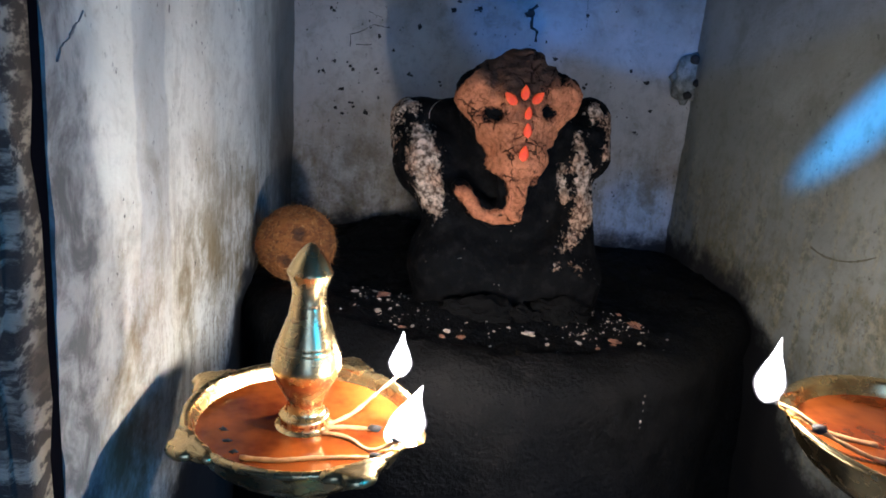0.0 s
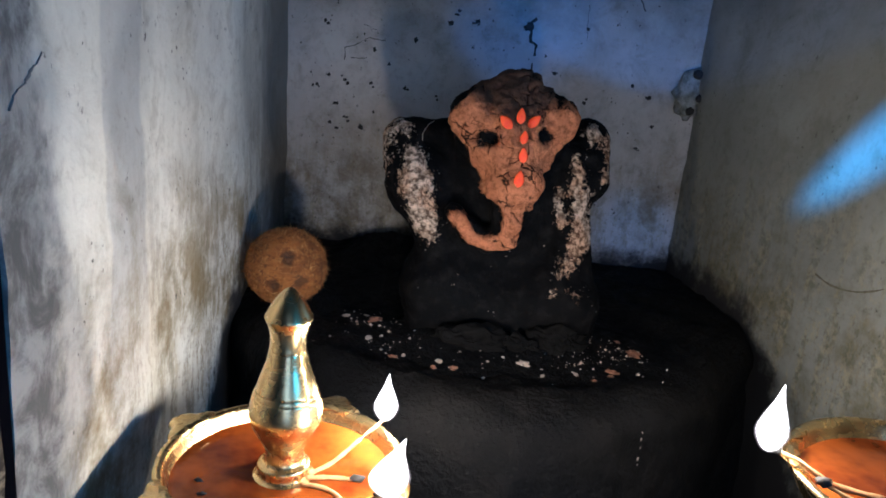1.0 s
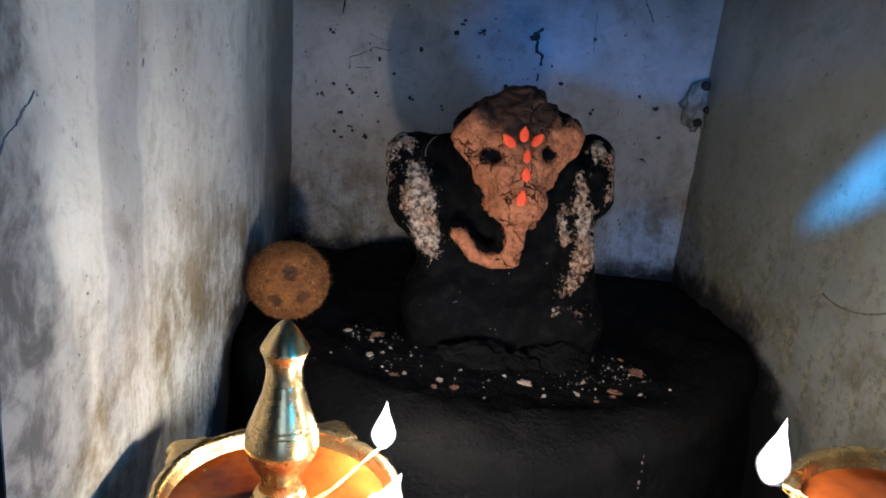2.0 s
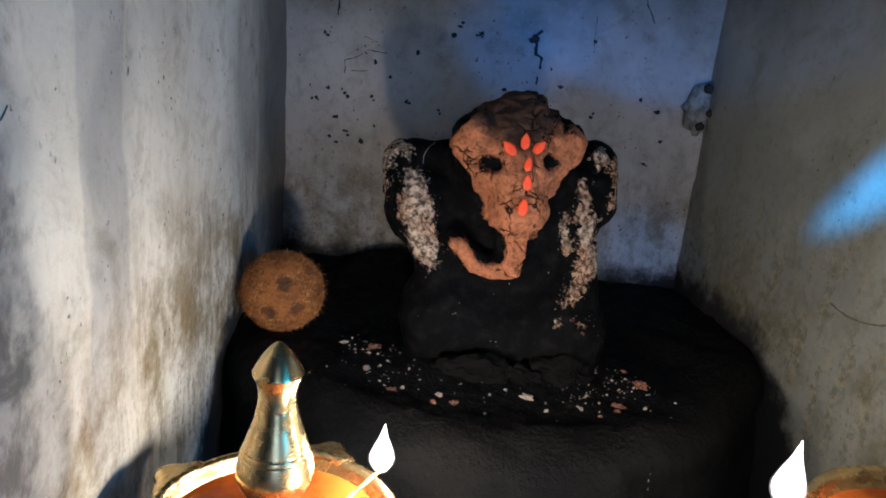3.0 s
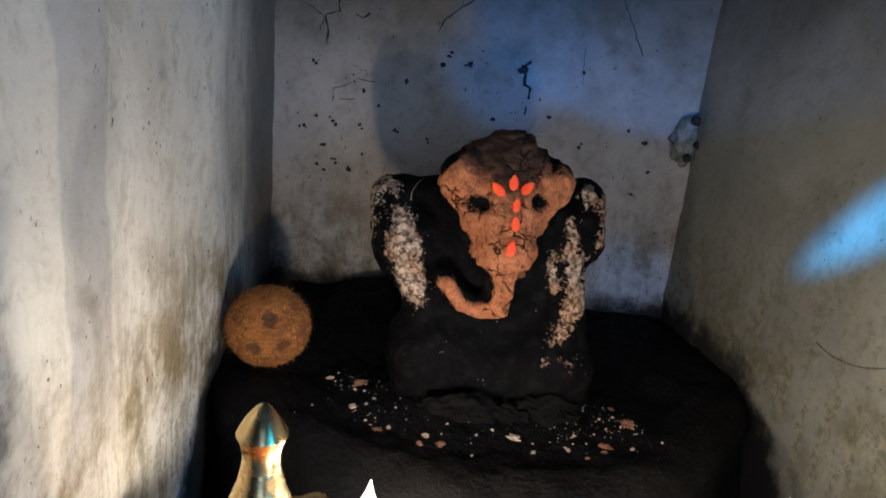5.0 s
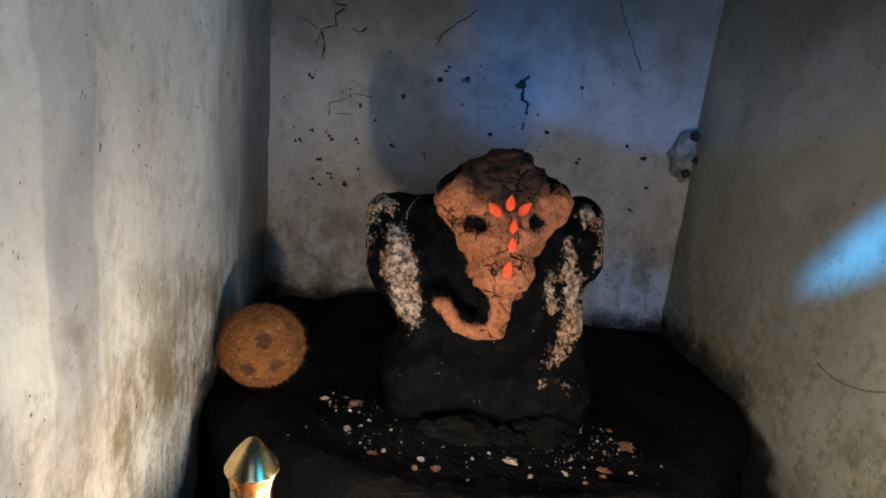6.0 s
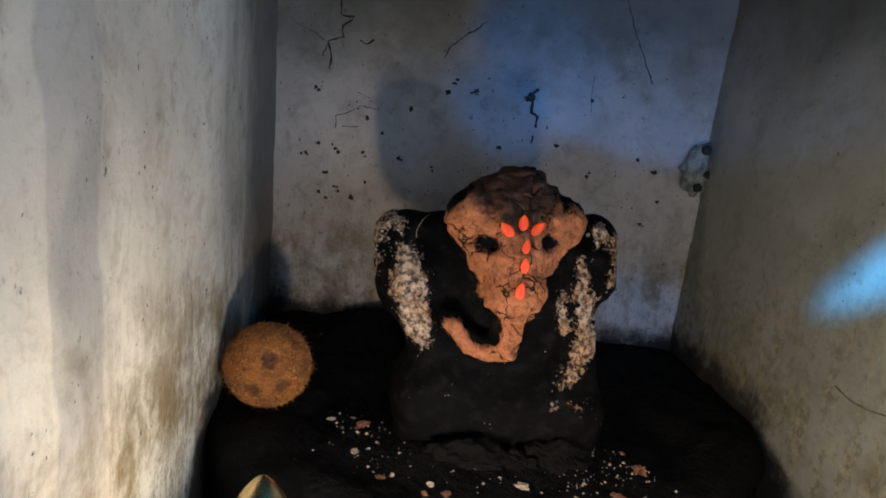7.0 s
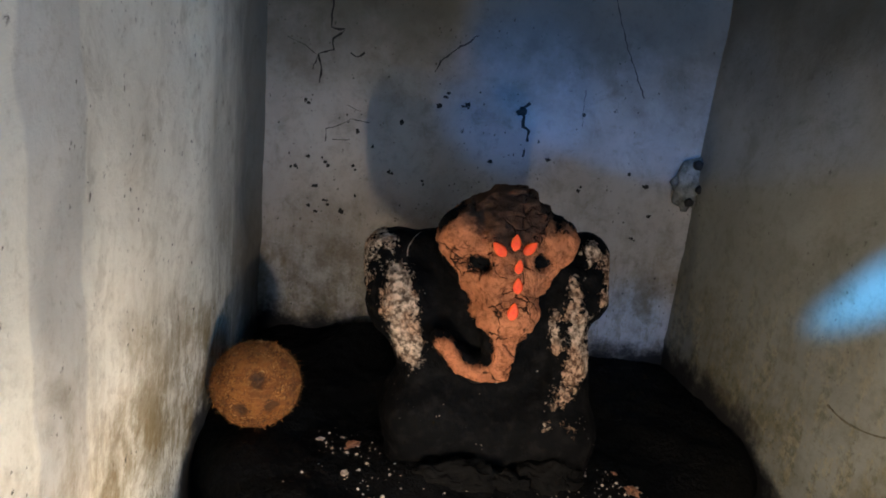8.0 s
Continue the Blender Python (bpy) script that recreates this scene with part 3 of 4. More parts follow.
part("groove_mark", arc_mark(), mottled("worn_groove", (0.10, 0.085, 0.055), (0.16, 0.14, 0.10), 120), wall_right, "thin curved groove in the plaster", False)


# ---- altar ----
def hollow(x, y):
    """Above nought inside the trough round the idol."""
    return 1 - math.hypot((x - 0.11) / 0.255, (y - 0.945) / 0.165)


def altar_z(x, y):
    lift = 0.024 - 0.011 * min(1, max(0, hollow(x, y) / 0.24 + 0.5))
    lift += 0.026 * math.exp(-((x - 0.11) / 0.15) ** 2 - ((y - 0.915) / 0.060) ** 2)
    lift += 0.034 * math.exp(-((x + 0.045) / 0.085) ** 4 - ((y - 1.25) / 0.07) ** 2)
    return lift + wobble((x, y, 0), 14, 0.006) + wobble((x + 3, y + 1, 0), 45, 0.003)


def altar_mesh():
    bm = bmesh.new()
    cx, cy, ax, ay, n, r_edge = 0.11, 1.15, 0.405, 0.465, 220, 0.055
    rows = [(s / 70 * (1 - r_edge / 0.43), 0.0) for s in range(1, 71)]
    rows += [(1 - r_edge / 0.43 * (1 - math.sin(a)), -r_edge * (1 - math.cos(a))) for a in [math.pi / 2 * k / 10 for k in range(1, 11)]]
    rows += [(1 + 0.04 * k / 16, -r_edge - 0.42 * k / 16) for k in range(1, 17)]
    centre = bm.verts.new((cx, cy, 0.03))
    rings = []
    for s, drop in rows:
        ring = []
        for k in range(n):
            a = 2 * math.pi * k / n
            p = Vector((cx + ax * s * math.cos(a), cy + ay * s * math.sin(a), 0))
            if p.x > cx:
                u = min(1, max(0, (1.02 - p.y) / 0.15))
                p.x = cx + (p.x - cx) * (1 - 0.14 * u * u * (3 - 2 * u))
            p.y = min(p.y, BACK + 0.04)
            p.x = max(left_x(p.y) - 0.04, min(right_x(p.y) + 0.04, p.x))
            p.z = altar_z(p.x, p.y) + drop
            out = Vector((math.cos(a), math.sin(a), 0)) * wobble(p + Vector((5, 5, 5)), 7, 0.014) * max(0, s - 0.8) * 5
            ring.append(bm.verts.new(p + out))
        rings.append(ring)
    for k in range(n):
        bm.faces.new((centre, rings[0][k], rings[0][(k + 1) % n]))
    for a, b in zip(rings, rings[1:]):
        for k in range(n):
            bm.faces.new((a[k], b[k], b[(k + 1) % n], a[(k + 1) % n]))
    bmesh.ops.recalc_face_normals(bm, faces=bm.faces)
    return bm


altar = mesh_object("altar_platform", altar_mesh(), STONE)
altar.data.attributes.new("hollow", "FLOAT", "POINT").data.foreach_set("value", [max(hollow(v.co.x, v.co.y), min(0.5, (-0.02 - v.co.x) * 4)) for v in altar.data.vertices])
tagged(altar, "rounded soot-blackened stone altar platform with crumbs on it", "altar")


# a pale drip run down the altar's face
bpy.context.view_layer.update()
for x, z, r in ((0.2595, -0.008, 0.0012), (0.2590, -0.016, 0.0018), (0.2600, -0.026, 0.0013), (0.2585, -0.039, 0.0022), (0.2590, -0.046, 0.0012)):
    hit, place, normal, face_index = altar.ray_cast(Vector((x, 0.3, z)), Vector((0, 1, 0)))
    drip = part("drip", lump(r * 0.5, r * 0.4, r * 1.1, 0.7, z * 900, 2), CHIP_PALE, altar, "pale dried drip")
    drip.location = place


# worn ridge stones before the idol's foot
for x, y, rx, ry, rz, seed in ((0.079, 0.874, 0.052, 0.019, 0.020, 3), (0.176, 0.886, 0.036, 0.020, 0.021, 8), (0.130, 0.872, 0.026, 0.014, 0.012, 15)):
    bm = lump(rx, ry, rz, 0.35, seed, 5)
    for v in bm.verts:
        v.co += Vector((0.3, 0.6, 1.0)) * (wobble(v.co * 1.0 + Vector((seed, 0, 0)), 60, 0.0045) + wobble(v.co + Vector((0, seed, 0)), 160, 0.0015))
    ridge = part("ridge_stone", bm, RIDGE, altar, "worn dark grey stone ridge")
    ridge.location = (x, y, altar_z(x, y) + 0.002)


# ---- the idol: one mesh from blended solids ----
def capsule(P, a, b, ra, rb):
    a, b = np.array(a), np.array(b)
    d = b - a
    h = np.clip(((P - a) @ d) / (d @ d), 0, 1)
    return np.linalg.norm(P - a - h[..., None] * d, axis=-1) - (ra + (rb - ra) * h)


def ellipsoid(P, c, r):
    q = (P - np.array(c)) / np.array(r)
    k = np.linalg.norm(q, axis=-1)
    return (k - 1) * min(r) * 0.9 + 0 * k


def rounded_box(P, c, half, r):
    q = np.abs(P - np.array(c)) - (np.array(half) - r)
    return np.linalg.norm(np.maximum(q, 0), axis=-1) + np.minimum(q.max(-1), 0) - r


def blend(a, b, k):
    h = np.clip(0.5 + 0.5 * (b - a) / k, 0, 1)
    return b + (a - b) * h - k * h * (1 - h)


TRUNK = ((0.100, 0.905, 0.265, 0.036), (0.105, 0.893, 0.225, 0.027), (0.103, 0.893, 0.190, 0.020), (0.102, 0.897, 0.165, 0.017), (0.084, 0.902, 0.151, 0.015), (0.058, 0.908, 0.160, 0.014), (0.036, 0.908, 0.182, 0.012))


def idol_field(P):
    f = ellipsoid(P, (0.095, 1.000, 0.170), (0.105, 0.085, 0.150))
    f = blend(f, rounded_box(P, (0.111, 0.985, 0.035), (0.122, 0.090, 0.062), 0.030), 0.03)
    f = blend(f, ellipsoid(P, (0.090, 1.005, 0.240), (0.115, 0.050, 0.045)), 0.015)
    f = blend(f, capsule(P, (-0.027, 0.985, 0.253), (-0.012, 0.965, 0.200), 0.034, 0.042), 0.010)
    f = blend(f, capsule(P, (-0.030, 0.988, 0.256), (0.034, 0.992, 0.263), 0.025, 0.026), 0.012)
    f = blend(f, capsule(P, (-0.012, 0.960, 0.215), (0.020, 0.945, 0.140), 0.036, 0.028), 0.015)
    f = blend(f, capsule(P, (0.203, 0.985, 0.276), (0.199, 0.970, 0.230), 0.030, 0.037), 0.010)
    f = blend(f, capsule(P, (0.182, 0.958, 0.255), (0.192, 0.940, 0.130), 0.022, 0.028), 0.012)
    f = blend(f, ellipsoid(P, (0.180, 0.950, 0.075), (0.055, 0.060, 0.055)), 0.025)
    f = blend(f, ellipsoid(P, (0.030, 0.950, 0.075), (0.055, 0.060, 0.055)), 0.025)
    f = blend(f, ellipsoid(P, (0.097, 0.950, 0.283), (0.070, 0.070, 0.056)), 0.015)
    f = blend(f, ellipsoid(P, (0.104, 0.948, 0.312), (0.042, 0.046, 0.041)), 0.018)
    f = blend(f, capsule(P, (0.062, 0.940, 0.313), (0.106, 0.940, 0.330), 0.021, 0.020), 0.014)
    f = blend(f, ellipsoid(P, (0.046, 0.925, 0.303), (0.025, 0.028, 0.029)), 0.008)
    f = blend(f, ellipsoid(P, (0.151, 0.925, 0.306), (0.025, 0.028, 0.029)), 0.008)
    for a, b in zip(TRUNK, TRUNK[1:]):
        f = blend(f, capsule(P, a[:3], b[:3], a[3], b[3]), 0.008)
    f = np.maximum(f, -ellipsoid(P, (0.066, 0.868, 0.281), (0.016, 0.022, 0.010)))
    f = np.maximum(f, -ellipsoid(P, (0.132, 0.868, 0.287), (0.015, 0.022, 0.010)))
    return f


def surface_net(field, lo, hi, step):
    """A quad mesh on the zero level of a field sampled on a grid."""
    n = [int(math.ceil((hi[k] - lo[k]) / step)) + 1 for k in range(3)]
    axes = [lo[k] + step * np.arange(n[k]) for k in range(3)]
    G = np.stack(np.meshgrid(*axes, indexing="ij"), -1)
    V = field(G)
    inside = V < 0
    total = np.zeros([k - 1 for k in n] + [3])
    count = np.zeros([k - 1 for k in n])
    corners = [(i, j, k) for i in (0, 1) for j in (0, 1) for k in (0, 1)]

    def shifted(A, c):
        return A[c[0]:n[0] - 1 + c[0], c[1]:n[1] - 1 + c[1], c[2]:n[2] - 1 + c[2]]

    for c in corners:
        for ax in range(3):
            if c[ax]:
                continue
            d = list(c)
            d[ax] = 1
            va, vb = shifted(V, c), shifted(V, d)
            cross = (va < 0) != (vb < 0)
            u = np.where(cross, va / np.where(cross, va - vb, 1), 0)
            p = np.broadcast_to(np.array(c, float), total.shape).copy()
            p[..., ax] += u
            total += p * cross[..., None]
            count += cross
    used = count > 0
    index = -np.ones(used.shape, int)
    index[used] = np.arange(used.sum())
    cells = np.argwhere(used)
    verts = np.array(lo) + step * (cells + total[used] / count[used][:, None])
    quads = []
    for ax in range(3):
        o1, o2 = [(1, 2), (2, 0), (0, 1)][ax]
        sl = [slice(1, n[k] - 1) for k in range(3)]
        sa, sb = list(sl), list(sl)
        sa[ax], sb[ax] = slice(0, n[ax] - 1), slice(1, n[ax])
        ia, ib = inside[tuple(sa)], inside[tuple(sb)]
        for flip, mask in ((False, ia & ~ib), (True, ~ia & ib)):
            w = np.argwhere(mask)
            off = np.ones(3, int)
            off[ax] = 0
            w = w + off
            ring = []
            for d1, d2 in ((-1, -1), (0, -1), (0, 0), (-1, 0)):
                q = w.copy()
                q[:, o1] += d1
                q[:, o2] += d2
                ring.append(index[q[:, 0], q[:, 1], q[:, 2]])
            quad = np.stack(ring, 1)
            quads.append(quad[:, ::-1] if flip else quad)
    return verts, np.concatenate(quads)


# the clay's outline on the front, in thousandths of a metre
CLAY = ((20, 291), (22, 304), (31, 317), (45, 331), (69, 350), (83, 360), (101, 366), (116, 363), (126, 353), (135, 341), (143, 338), (149, 318), (153, 331), (161, 331), (169, 322), (176, 311), (176, 299), (170, 285), (161, 272), (150, 265), (149, 254), (147, 242), (140, 239), (139, 229), (133, 213),
        (124, 210), (119, 197), (118, 183), (118, 169), (113, 154), (100, 146), (87, 142), (70, 144), (55, 148), (41, 165), (29, 178), (30, 185), (42, 187), (51, 182), (59, 171), (66, 163), (78, 161), (91, 164), (94, 173), (94, 187), (90, 201), (81, 207), (69, 206), (66, 215), (67, 225), (61, 235), (55, 241), (50, 254), (45, 264), (34, 273), (25, 282))


def outline_depth(x, z, outline):
    """How far (x, z) lies inside the outline; negative outside."""
    best = np.full(x.shape, 9.0)
    odd = np.zeros(x.shape, bool)
    pts = np.array(outline) / 1000
    for (x0, z0), (x1, z1) in zip(pts, np.roll(pts, -1, 0)):
        dx, dz = x1 - x0, z1 - z0
        h = np.clip(((x - x0) * dx + (z - z0) * dz) / (dx * dx + dz * dz), 0, 1)
        best = np.minimum(best, np.hypot(x - x0 - h * dx, z - z0 - h * dz))
        crosses = (z0 > z) != (z1 > z)
        odd ^= crosses & (x < x0 + (z - z0) * dx / (dz if abs(dz) > 1e-9 else 1e-9))
    return np.where(odd, best, -best)


def stroke(x, z, a, b, ra, rb):
    a, b = np.array(a), np.array(b)
    d = b - a
    h = np.clip(((x - a[0]) * d[0] + (z - a[1]) * d[1]) / (d @ d), 0, 1)
    return (ra + (rb - ra) * h) - np.hypot(x - a[0] - h * d[0], z - a[1] - h * d[1])


PASTE = (((-0.048, 0.280), (-0.034, 0.274), 0.009, 0.010), ((-0.055, 0.268), (-0.058, 0.222), 0.009, 0.006), ((-0.018, 0.240), (-0.014, 0.205), 0.016, 0.020), ((-0.010, 0.198), (-0.002, 0.172), 0.020, 0.019), ((0.002, 0.162), (0.012, 0.143), 0.017, 0.009),
         ((0.203, 0.291), (0.207, 0.284), 0.009, 0.010), ((0.224, 0.285), (0.227, 0.232), 0.006, 0.005), ((0.184, 0.260), (0.189, 0.225), 0.004, 0.013), ((0.168, 0.212), (0.172, 0.178), 0.005, 0.006), ((0.194, 0.212), (0.200, 0.165), 0.014, 0.015), ((0.200, 0.155), (0.196, 0.138), 0.015, 0.011), ((0.188, 0.128), (0.174, 0.114), 0.008, 0.003),
         ((0.166, 0.093), (0.169, 0.097), 0.0020, 0.0025), ((0.188, 0.097), (0.199, 0.092), 0.0012, 0.0022))


def idol_mesh():
    verts, quads = surface_net(idol_field, (-0.09, 0.84, -0.03), (0.27, 1.12, 0.385), 0.0023)
    x, y, z = verts.T
    clay = outline_depth(x, z, CLAY)
    clay = np.maximum(clay, stroke(x, z, (0.129, 0.207), (0.127, 0.199), 0.0055, 0.004))
    for cx, cz, rx, rz in ((0.066, 0.280, 0.0125, 0.0082), (0.133, 0.287, 0.0090, 0.0084)):
        eye = (np.hypot((x - cx) / rx, (z - cz) / rz) - 1) * 0.008
        clay = np.minimum(clay, eye)
    clay = np.where(z < 0.205, np.minimum(clay, 0.915 - y), clay)
    clay = np.where(y < 0.962, clay, np.minimum(clay, (0.962 - y)))
    paste = np.max([stroke(x, z, *s) for s in PASTE], 0) + 0.0005
    paste = np.where(y < 1.0, paste, -0.02)
    crown = z - 0.289 - 0.62 * np.abs(x - 0.103)
    me = bpy.data.meshes.new("idol")
    me.from_pydata(verts.tolist(), [], quads.tolist())
    me.update()
    normals = np.zeros(len(verts) * 3)
    me.vertex_normals.foreach_get("vector", normals)
    normals = normals.reshape(-1, 3)
    push = np.array([noise.fractal(Vector(v) * 40, 0.9, 2.0, 4) for v in verts]) * (0.0022 + 0.0016 * (clay > 0))
    groove = np.zeros(len(verts))
    for k in np.nonzero(clay > -0.004)[0]:
        p = Vector(verts[k])
        q = p + noise.noise_vector(p * 40) * 0.010
        d = noise.voronoi(Vector((q.x * 38, q.y * 20, q.z * 46)))[0]
        gate = min(1.0, max(0.0, noise.noise(p * 30 + Vector((4, 4, 4))) * 3 + 0.15 + 14 * max(0.0, p.z - 0.30)))
        groove[k] = gate * max(0.0, 1 - (d[1] - d[0]) / 0.15)
        push[k] += 0.0022 * noise.noise(p * 75) + 0.0012 * noise.noise(p * 150) - 0.0030 * groove[k] ** 1.5
    lift = np.clip(clay / 0.003, 0, 1) * 0.0046 + np.clip(paste / 0.004, 0, 1) * 0.0025
    me.vertices.foreach_set("co", (verts + normals * (push + lift)[:, None]).ravel())
    for name, values in (("clay", clay), ("paste", paste), ("crown", crown), ("groove", groove)):
        me.attributes.new(name, "FLOAT", "POINT").data.foreach_set("value", values.astype(np.float32))
    me.materials.append(IDOL)
    for p in me.polygons:
        p.use_smooth = True
    me.update()
    return me


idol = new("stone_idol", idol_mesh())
tagged(idol, "oiled black stone idol with cracked ochre clay face and pale paste", "idol")

# petals pressed on the clay
bpy.context.view_layer.update()


def idol_front(x, z):
    hit, place, normal, _ = idol.ray_cast(Vector((x, 0.7, z)), Vector((0, 1, 0)))
    return (place, normal) if hit else (Vector((x, 0.88, z)), Vector((0, -1, 0)))


def petal_mesh():
    """A cupped petal, flat behind."""
    bm = bmesh.new()
    rows, backs = [], []
    for j in range(13):
        u = j / 12
        w = 0.0053 * math.sin(math.pi * u ** 0.8) ** 0.75 + 0.0002
        rows.append([bm.verts.new((w * k / 3, -0.0006 - 0.0011 * math.sin(math.pi * u) * (1 - (k / 3) ** 2), (u - 0.5) * 0.0185)) for k in range(-3, 4)])
        backs.append([bm.verts.new((w * k / 3 * 0.96, 0.0, (u - 0.5) * 0.018)) for k in (-3, 3)])
    for a, b, c, d in zip(rows, rows[1:], backs, backs[1:]):
        for k in range(6):
            bm.faces.new((a[k], a[k + 1], b[k + 1], b[k]))
        bm.faces.new((c[1], c[0], d[0], d[1]))
        bm.faces.new((c[0], a[0], b[0], d[0]))
        bm.faces.new((a[6], c[1], d[1], b[6]))
    bm.faces.new((rows[0] + backs[0][::-1])[::-1])
    bm.faces.new(rows[-1] + backs[-1][::-1])
    bmesh.ops.recalc_face_normals(bm, faces=bm.faces)
    return bm


first = None
for x, z, turn, size in ((0.102, 0.309, 0, 1.0), (0.085, 0.301, -48, 1.08), (0.118, 0.304, 42, 1.02), (0.107, 0.286, 3, 0.86), (0.108, 0.266, -4, 0.98), (0.106, 0.239, 4, 1.08)):
    place, normal = idol_front(x, z)
    over, under = idol_front(x, z + 0.007)[0].y, idol_front(x, z - 0.007)[0].y
    slope = max(-4, min(12, -math.degrees(math.atan2(over - under, 0.014))))
    m = pose(x, min(place.y, over, under) - 0.0036, z, slope, 0, 0) @ pose(0, 0, 0, 0, turn, 0) @ Matrix.Scale(size, 4)
    if first is None:
        first = mesh_object("flower_petal", petal_mesh(), PETAL)
        tagged(first, "bright orange flower petal stuck to the clay face", "petal", "petals on the idol")
        first.matrix_basis = m
    else:
        copy_thing(first, m)


# a loose fibre on the idol's shoulder
fibre_line = []
for x, z in ((-0.011, 0.262), (-0.011, 0.271), (-0.005, 0.281), (0.002, 0.285)):
    fibre_line.append(idol_front(x, z)[0] + Vector((0, -0.0010, 0)))
thread = mesh_object("thread", tube(fibre_line, 0.0005, 6, 0.6), CHIP_PALE)
tagged(thread, "short pale curved thread lying on the idol's shoulder", "thread")


# ---- coconut ----
def coconut_mesh():
    bm = bmesh.new()
    bmesh.ops.create_icosphere(bm, subdivisions=5, radius=1)
    for v in bm.verts:
        d = v.co.copy()
        k = 1 + noise.fractal(d * 3 + Vector((2, 2, 2)), 0.9, 2.0, 4) * 0.035 + noise.noise(d * 24) * 0.012
        for eye in EYES:
            k -= 0.11 * math.exp(-((d - eye).length / 0.20) ** 3)
        k += 0.035 * math.exp(-((d - EYE_MID).length / 0.40) ** 2)
        v.co = Vector((d.x * 0.0538, d.y * 0.0538, d.z * 0.0520)) * k
    return bm


UPWARD = Euler((radians(-20), 0, radians(8))).to_matrix()
EYES = [UPWARD @ Vector(v).normalized() for v in ((0.10, -0.95, 0.16), (-0.24, -0.80, -0.55), (0.44, -0.78, -0.46))]
EYE_MID = UPWARD @ Vector((0.08, -0.95, -0.15)).normalized()
coconut = new("coconut")
coconut.location = (-0.182, 0.972, 0.0730)
tagged(coconut, "round brown husked coconut with three dark eyes against the wall", "coconut")
shell = part("shell", coconut_mesh(), HUSK, coconut)
shell.data.attributes.new("pit", "FLOAT", "POINT").data.foreach_set("value", [max(math.exp(-((v.co.normalized() - d).length / 0.25) ** 2) for d in EYES) for v in shell.data.vertices])
for d, r in zip(EYES, (0.0165, 0.0125, 0.0110)):
    bm = lump(r * 0.58, r * 0.50, r * 0.14, 1.3, d.x * 50, 3)
    spot = part("eye", bm, EYE_DARK, coconut, "dark soft eye of the coconut")
    spot.matrix_basis = Matrix.Translation(d * 0.0466) @ d.to_track_quat("Z", "Y").to_matrix().to_4x4()


def fibres():
    rng = random.Random(5)
    verts, faces = [], []
    for _ in range(11000):
        d = Vector((rng.gauss(0, 1), rng.gauss(0, 1), rng.gauss(0, 1))).normalized()
        if max(d.dot(eye) for eye in EYES) > 0.975 or (d.dot(EYE_MID) > 0.86 and rng.random() < 0.35):
            continue
        base = Vector((d.x * 0.0532, d.y * 0.0532, d.z * 0.0514))
        side = Vector((rng.gauss(0, 1), rng.gauss(0, 1), rng.gauss(0, 1))).cross(d).normalized()
        lift = rng.uniform(0.06, 0.28) if rng.random() < 0.86 else rng.uniform(0.3, 0.9)
        tip = base + (d * lift + side * rng.uniform(0.4, 1.0)) * rng.uniform(0.003, 0.012)
        across = side.cross(d).normalized() * rng.uniform(0.00028, 0.00055)
        k = len(verts)
        verts += [base - across, base + across, tip, base - d * 0.001]
        faces += [(k, k + 1, k + 2), (k, k + 2, k + 3), (k + 1, k + 3, k + 2)]
    me = bpy.data.meshes.new("fibre")
    me.from_pydata([v[:] for v in verts], [], faces)
    me.materials.append(FIBRE)
    return me


fibre = new("fibre", fibres())
fibre.parent = coconut
tagged(fibre, "short loose coir fibres", kind="stuff")


# ---- brass oil lamps ----
def lug_mesh():
    """A thick cast trefoil lip on the rim, pointing along +x."""
    bm = bmesh.new()
    steps, cx = 48, 0.1045
    rows = ((0.30, 0.0052), (0.70, 0.0050), (0.90, 0.0036), (1.00, 0.0006), (0.94, -0.0030), (0.60, -0.0048), (0.25, -0.0050))
    top, low = bm.verts.new((cx, 0, 0.0046)), bm.verts.new((cx, 0, -0.0050))
    rings = []
    for k, z in rows:
        ring = []
        for i in range(steps):
            a = 2 * math.pi * i / steps
            r = 0.0285 * (0.80 + 0.20 * math.cos(3 * a)) * k
            ring.append(bm.verts.new((cx + r * math.cos(a) * 0.60, r * math.sin(a) * 1.10, z + wobble((a, k, 1), 2, 0.0006))))
        rings.append(ring)
    for i in range(steps):
        j = (i + 1) % steps
        bm.faces.new((top, rings[0][i], rings[0][j]))
        bm.faces.new((low, rings[-1][j], rings[-1][i]))
        for a, b in zip(rings, rings[1:]):
            bm.faces.new((a[i], b[i], b[j], a[j]))
    bmesh.ops.recalc_face_normals(bm, faces=bm.faces)
    return bm


def spout_mesh(reach):
    """A curled pouring spout on the rim, pointing along +x."""
    bm = bmesh.new()
    rows = []
    for j in range(11):
        u = j / 10
        w = 0.0300 * (1 - u ** 1.6) ** 0.5 * (1 - 0.35 * u) + 0.0035
        x = 0.095 + reach * u
        row = []
        for k in range(-5, 6):
            s = k / 5
            curl = 0.0045 * abs(s) ** 3 * (1 - 0.4 * u)
            row.append(bm.verts.new((x - 0.007 * s * s * (1 - u), w * s, 0.0010 + curl + 0.0025 * u)))
        rows.append(row)
    for a, b in zip(rows, rows[1:]):
        for k in range(10):
            bm.faces.new((a[k], b[k], b[k + 1], a[k + 1]))
    bmesh.ops.solidify(bm, geom=bm.faces[:], thickness=0.006)
    bmesh.ops.recalc_face_normals(bm, faces=bm.faces)
    return bm


